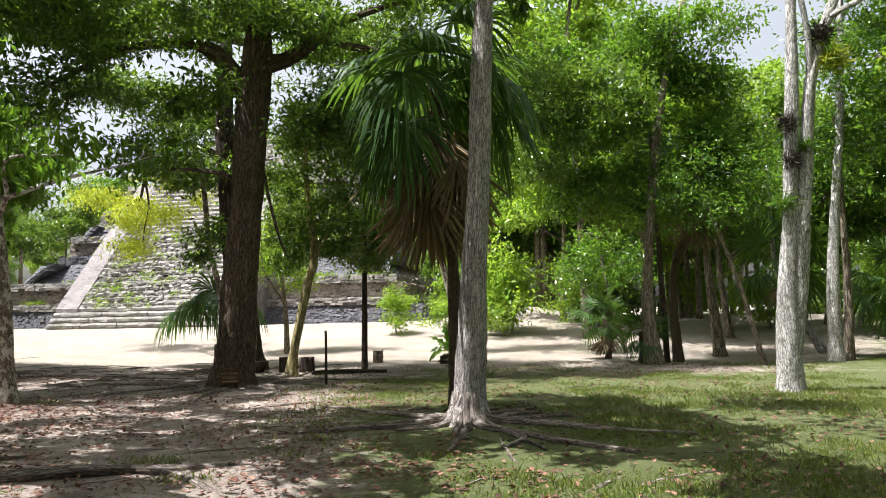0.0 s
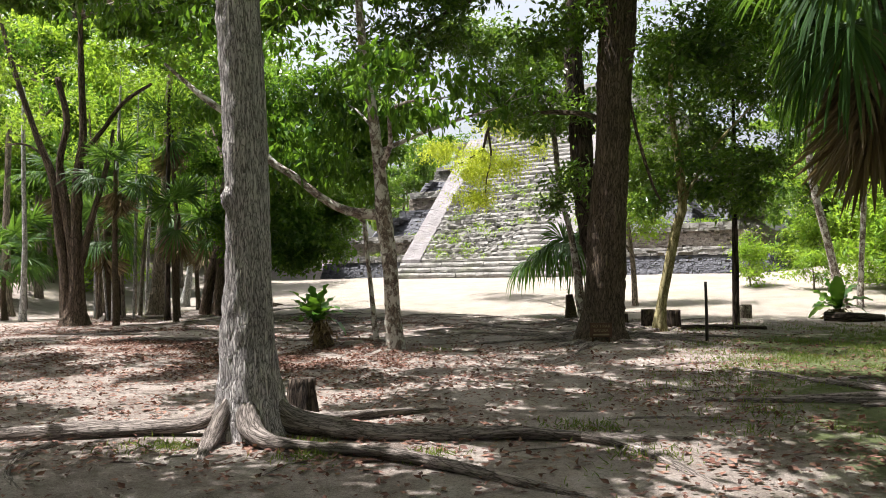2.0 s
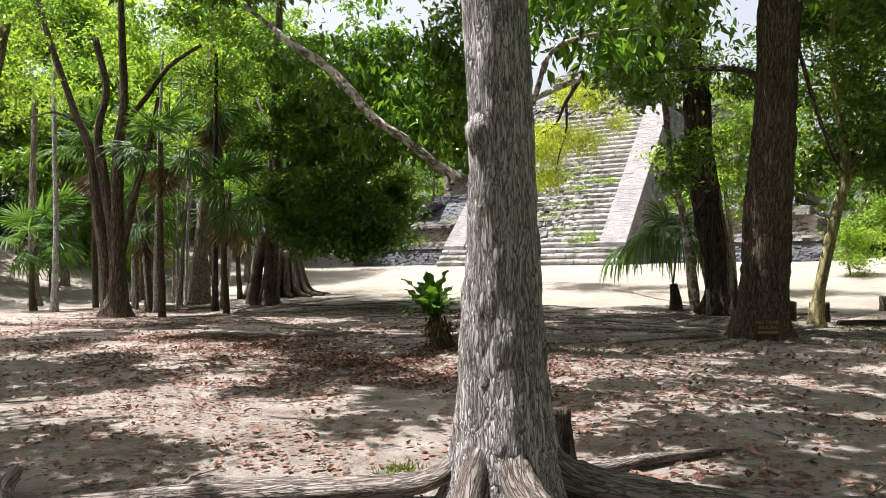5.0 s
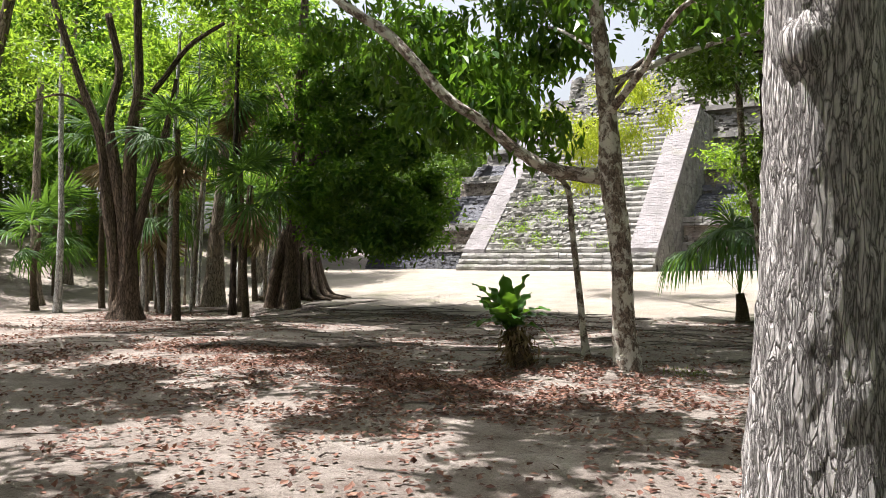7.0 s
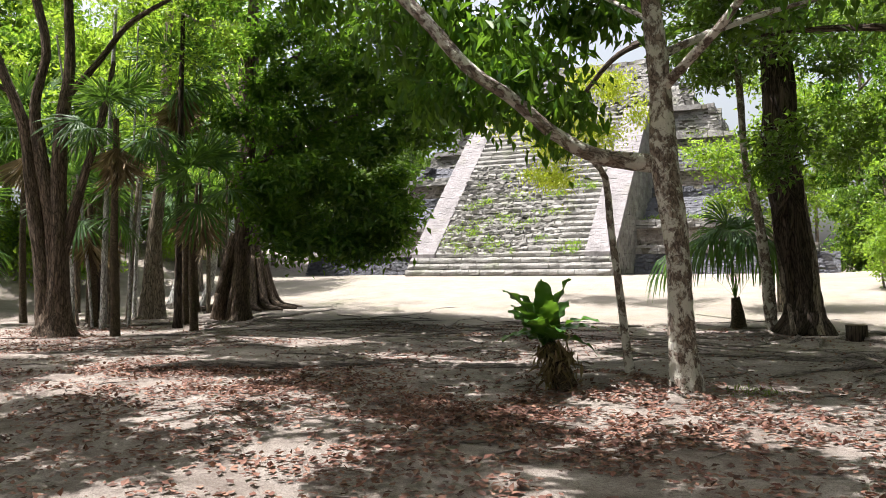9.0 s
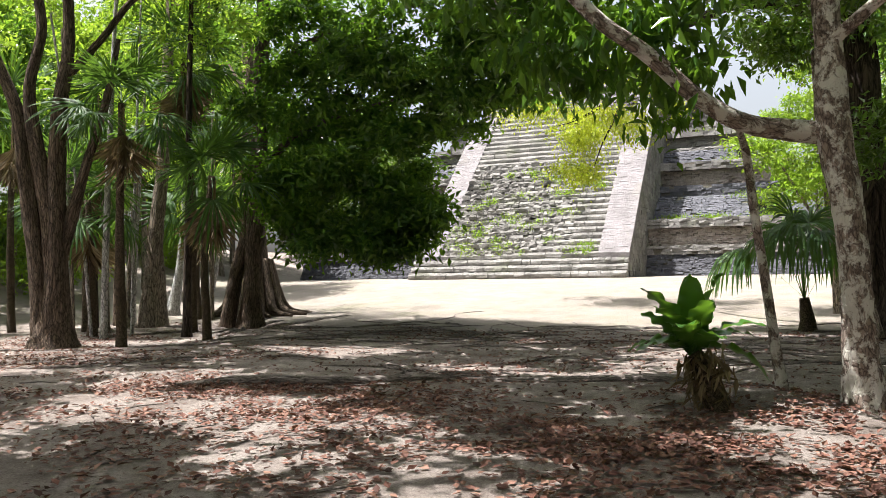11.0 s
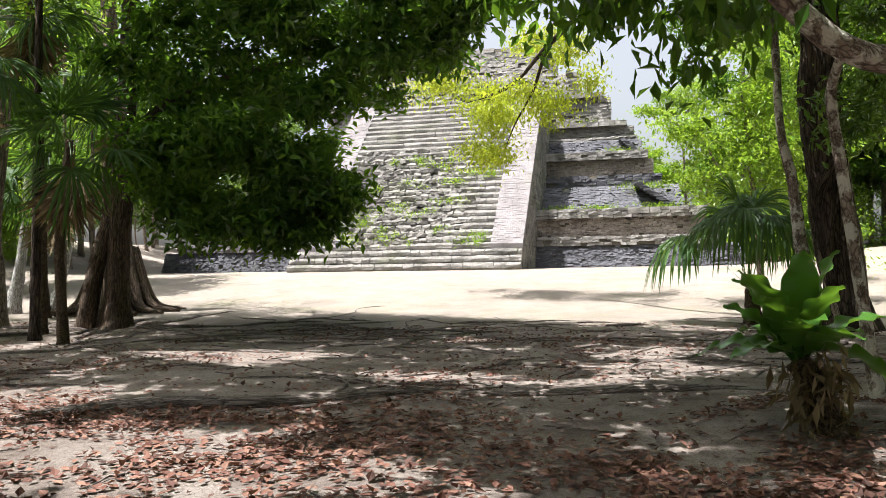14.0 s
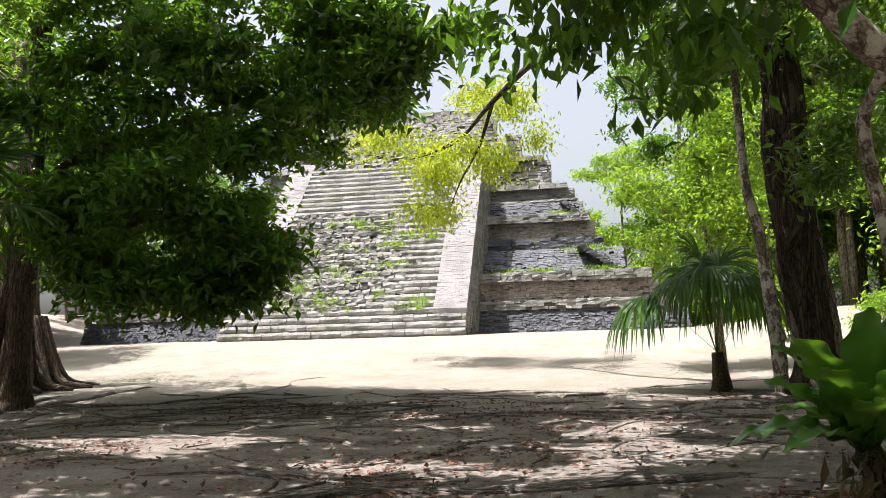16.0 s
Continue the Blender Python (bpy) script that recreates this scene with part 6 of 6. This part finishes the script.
# ---- the surrounding wood ----
def wood_variant(seed, h, r, leafmat, bark, name="background_tree", per=34, size=0.27):
    rng = np.random.RandomState(seed)
    pts = [(0, 0, -0.3), (0.1 * rng.randn(), 0.1 * rng.randn(), h * 0.35), (0.3 * rng.randn(), 0.3 * rng.randn(), h * 0.75), (0.4 * rng.randn(), 0.4 * rng.randn(), h)]
    limbs = [(pts, [r, r * 0.75, r * 0.5, r * 0.2])]
    lobes = [(0, 0, h, 1.8, 1.8, 1.4, 44)]
    for k in range(9):
        a, f = k * 2.4 + rng.rand(), 0.3 + 0.65 * rng.rand()
        d = 1.2 + 1.6 * rng.rand()
        e = (d * math.cos(a), d * math.sin(a), h * f + 0.8)
        limbs.append(([(0, 0, h * f - 0.3), (e[0] * 0.5, e[1] * 0.5, h * f + 0.3), e], [r * 0.35, r * 0.25, 0.02]))
        lobes.append((*e, 1.3 + 0.6 * rng.rand(), 1.3 + 0.6 * rng.rand(), 0.8 + 0.5 * rng.rand(), 36))
    return tree(name, (0, 0, 0), "tall leafy tree of the surrounding forest", limbs, bark, lobes, leafmat, flare=0.5, flare_h=0.4, seed=seed, sides=10, per=per, spread=0.27, size=size, shell=0.3, group="surrounding forest", step=0.6)


def bush_variant(seed, leafmat, size=0.17):
    rng = np.random.RandomState(seed)
    limbs = [([(0, 0, -0.1), (0.1, 0.05, 0.7), (0.2 * rng.randn(), 0.2 * rng.randn(), 1.6)], [0.05, 0.04, 0.015])]
    lobes = [(rng.uniform(-0.8, 0.8), rng.uniform(-0.8, 0.8), rng.uniform(0.5, 2.2), 0.8, 0.8, 0.6, 26) for _ in range(6)]
    return tree("understorey_bush", (0, 0, 0), "leafy understorey bush of the forest", limbs, BARK_FOREST, lobes, leafmat, seed=seed, sides=8, per=20, spread=0.26, size=size, group="undergrowth of the forest", category="bush")


VARIANTS = [wood_variant(800, 9.5, 0.16, LEAF_BRIGHT, BARK_FOREST), wood_variant(801, 12.0, 0.13, LEAF_BRIGHT, BARK_FOREST), wood_variant(802, 8.0, 0.13, LEAF_MID, BARK_FOREST), wood_variant(803, 13.0, 0.2, LEAF_DARK, BARK_FOREST)]
BUSHES = [bush_variant(820, LEAF_BRIGHT), bush_variant(821, LEAF_MID), bush_variant(822, LEAF_BRIGHT)]


def place(ob, x, y, s, turn, used=set()):
    m = pose(x, y, gz(x, y), 0, 0, turn) @ Matrix.Scale(s, 4)
    if ob.name not in used:
        used.add(ob.name)
        ob.matrix_basis = m
        return ob
    c = copy_thing(ob, pose(x, y, gz(x, y), 0, 0, turn))
    c.scale = (s, s, s)
    return c


# trees out of view, added only to shade the path
UNSEEN_CANOPY = [(4.2, 2.0), (22.6, 1.6), (8.6, -1.2), (1.0, 6.4), (24.8, 6.2), (15.6, -3.4), (26.5, 3.0)]


def canopy_tree(x, y, seed):
    rng = np.random.RandomState(seed)
    h = 8.5
    limbs = [([(x, y, -0.2), (x + 0.1, y, 3.0), (x + 0.2 * rng.randn(), y + 0.2 * rng.randn(), 6.5), (x, y, h + 1)], [0.28, 0.2, 0.16, 0.06])]
    lobes = []
    for k in range(7):
        a = k * 0.9 + rng.rand()
        d = rng.uniform(1.8, 3.8)
        e = (x + d * math.cos(a), y + d * math.sin(a), h + rng.uniform(-0.6, 0.9))
        limbs.append(([(x, y, 6.2 + 0.2 * k), (x + 0.5 * d * math.cos(a), y + 0.5 * d * math.sin(a), h - 0.5), e], [0.09, 0.06, 0.02]))
        lobes.append((*e, 1.7, 1.7, 0.6, 2))
    lobes.append((x, y, h + 1.4, 2.2, 2.2, 0.9, 3))
    return tree("canopy_tree", (x, y, gz(x, y)), "unseen forest tree added to shade the path with its boughs", limbs, BARK_FOREST, lobes, LEAF_MID, flare=0.5, seed=seed, sides=14, per=75, spread=0.32, size=0.38, group="canopy over the path", step=0.3)


canopy = [canopy_tree(x, y, 950 + k) for k, (x, y) in enumerate(UNSEEN_CANOPY)]


def dapple_roof(owners):
    """A high canopy added mostly out of view to dapple the floor: leaf tufts with gaps between them, each carried by
    the nearest tree.
    """
    rng = np.random.RandomState(960)
    gx, gy = np.meshgrid(np.arange(-12, 28, 0.62), np.arange(-6, 20.6, 0.62))
    x, y = gx.ravel() + rng.uniform(-0.2, 0.2, gx.size), gy.ravel() + rng.uniform(-0.2, 0.2, gx.size)
    wild = vnoise(x, y, 2.0, 44, 2)
    rank = np.argsort(np.argsort(wild)) / len(wild)
    # share of the canopy left open so that the high sun lights each stretch of floor
    fx, fy = x + 3.3, y + 1.35
    gap = 0.45 + 0.17 * smoothstep(7, 3, fx) * smoothstep(17, 13, fy)
    gap = gap - 0.07 * np.exp(-((fx - 9.3) / 2.4) ** 2 - ((fy - 11.4) / 2.0) ** 2)
    gap = np.where(fx < 12.5, gap * (1 - 0.72 * smoothstep(13.8, 15.6, fy) * smoothstep(-4, 0, fx)), gap)
    gap = gap + 0.04 * smoothstep(11.5, 13, fx) * smoothstep(11, 9, fy) + 0.10 * smoothstep(15, 19, fx) + 0.5 * smoothstep(18, 20, x) * smoothstep(4, 8, y) + 0.5 * smoothstep(-3, -6, x) * smoothstep(7, 11, y)
    # holes opened to let sun onto the pale trunk and two floor patches
    gap = gap + 0.9 * np.exp(-((x - 10.0) / 1.5) ** 2 - ((y - 4.95) / 1.1) ** 2)
    gap = gap + 0.26 * np.exp(-((fx - 8.2) / 1.8) ** 2 - ((fy - 9.0) / 1.8) ** 2)
    gap = gap + 0.26 * np.exp(-((fx - 6.4) / 2.4) ** 2 - ((fy - 10.4) / 2.4) ** 2)
    keep = rank > gap
    x, y = x[keep], y[keep]
    z = 9.6 + 0.9 * rng.rand(len(x))
    tops = np.array([o[1] for o in owners])
    near = np.argmin((x[:, None] - tops[:, 0]) ** 2 + (y[:, None] - tops[:, 1]) ** 2, 1)
    for k, (parent, top) in enumerate(owners):
        mine = np.flatnonzero(near == k)
        if len(mine) < 3:
            continue
        for i in rng.choice(mine, min(7, len(mine)), replace=False):
            mid = ((top[0] + x[i]) / 2, (top[1] + y[i]) / 2, (top[2] + z[i]) / 2 + 0.3)
            part("limb", tube_mesh("limb", BARK_FOREST, tube([top, mid, (x[i], y[i], z[i])], [0.09, 0.06, 0.02], 8, 0.4, 0.1, 900 + int(i))), parent)
        lobes = [(x[i], y[i], z[i], 0.12, 0.12, 0.2, 1) for i in mine]
        lv, tw = crown_meshes(lobes, 970 + k, 84, 0.22, 0.38, LEAF_MID, BARK_FOREST)
        tagged(part("upper_crown", lv, parent), kind="stuff")


dapple_roof([(front, (12.6, 5.7, 8.4)), (speck, (8.9, 12.8, 7.9)), (vt, (10.7, 21.6, 9.8)), (shag, (19.1, 10.7, 8.9)), (massive, (13.1, 17.1, 9.4)), (many, (-4.4, 16.2, 9.8)), (broad, (-3.85, 22.2, 10.6))]
               + [(c, (x, y, 9.3)) for c, (x, y) in zip(canopy, UNSEEN_CANOPY)])

rr = np.random.RandomState(90)
spots = []
# behind and beside the pyramid
for x in np.arange(-44, 50, 5.5):
    if x < -17 or x > 13.5:
        spots.append((x + rr.randn(), 58 + 4 * rr.randn()))
    spots.append((x + 2 * rr.randn(), 78 + 4 * rr.randn()))
# the left wood, deep
for k in range(27):
    spots.append((rr.uniform(-36, -16), rr.uniform(4, 50)))
for k in range(1):
    spots.append((rr.uniform(-15, -14), rr.uniform(24.5, 33)))
for k in range(8):
    spots.append((rr.uniform(-28, -18.5), rr.uniform(36, 52)))
# the right wood
for k in range(40):
    spots.append((rr.uniform(29, 56), rr.uniform(8, 56)))
for k in range(14):
    spots.append((rr.uniform(17, 30), rr.uniform(46, 60)))
for k in range(7):
    spots.append((rr.uniform(20.5, 29), rr.uniform(29, 42)))
for p in ((13.8, 50.0), (15.5, 47.0), (17.5, 52.0), (19.0, 46.5), (21.0, 50.0), (16.0, 55.0), (23.0, 45.0), (13.0, 56.0), (20.0, 40.5), (24.5, 41.0)):
    spots.append(p)
# the far wood that closes the view
for x in np.arange(-70, 75, 5.0):
    if abs(x + 3) > 20:
        spots.append((x + 1.5 * rr.randn(), 92 + 5 * rr.randn()))
for y in np.arange(0, 90, 5.0):
    spots.append((-44 - 3 * rr.rand(), y))
    spots.append((60 + 4 * rr.rand(), y))
# behind the path: unseen trees added to block skylight and deepen the shade
for k in range(36):
    a = rr.uniform(3.2, 6.2)
    spots.append((13 + rr.uniform(9, 22) * math.cos(a), -1 + rr.uniform(9, 22) * math.sin(a)))
for k, (x, y) in enumerate(spots):
    v = VARIANTS[rr.randint(0, 4)]
    place(v, x, y, rr.uniform(0.85, 1.3), rr.uniform(0, 360))
for k in range(60):
    if k < 30:
        x, y = rr.uniform(-34, -17), rr.uniform(14, 44)
    elif k < 52:
        x, y = rr.uniform(17, 45), rr.uniform(30, 52)
    else:
        x, y = rr.uniform(12.6, 17), rr.uniform(46, 56)
    if -9 > x > -21 and 33 < y:
        x -= 10
    place(BUSHES[rr.randint(0, 3)], x, y, rr.uniform(0.8, 1.6), rr.uniform(0, 360))
for x, y, s in ((12.8, 33.5, 0.8), (15.2, 32.0, 0.7), (17.8, 33.0, 1.6)):
    place(BUSHES[0], x, y, s, 40 * x)
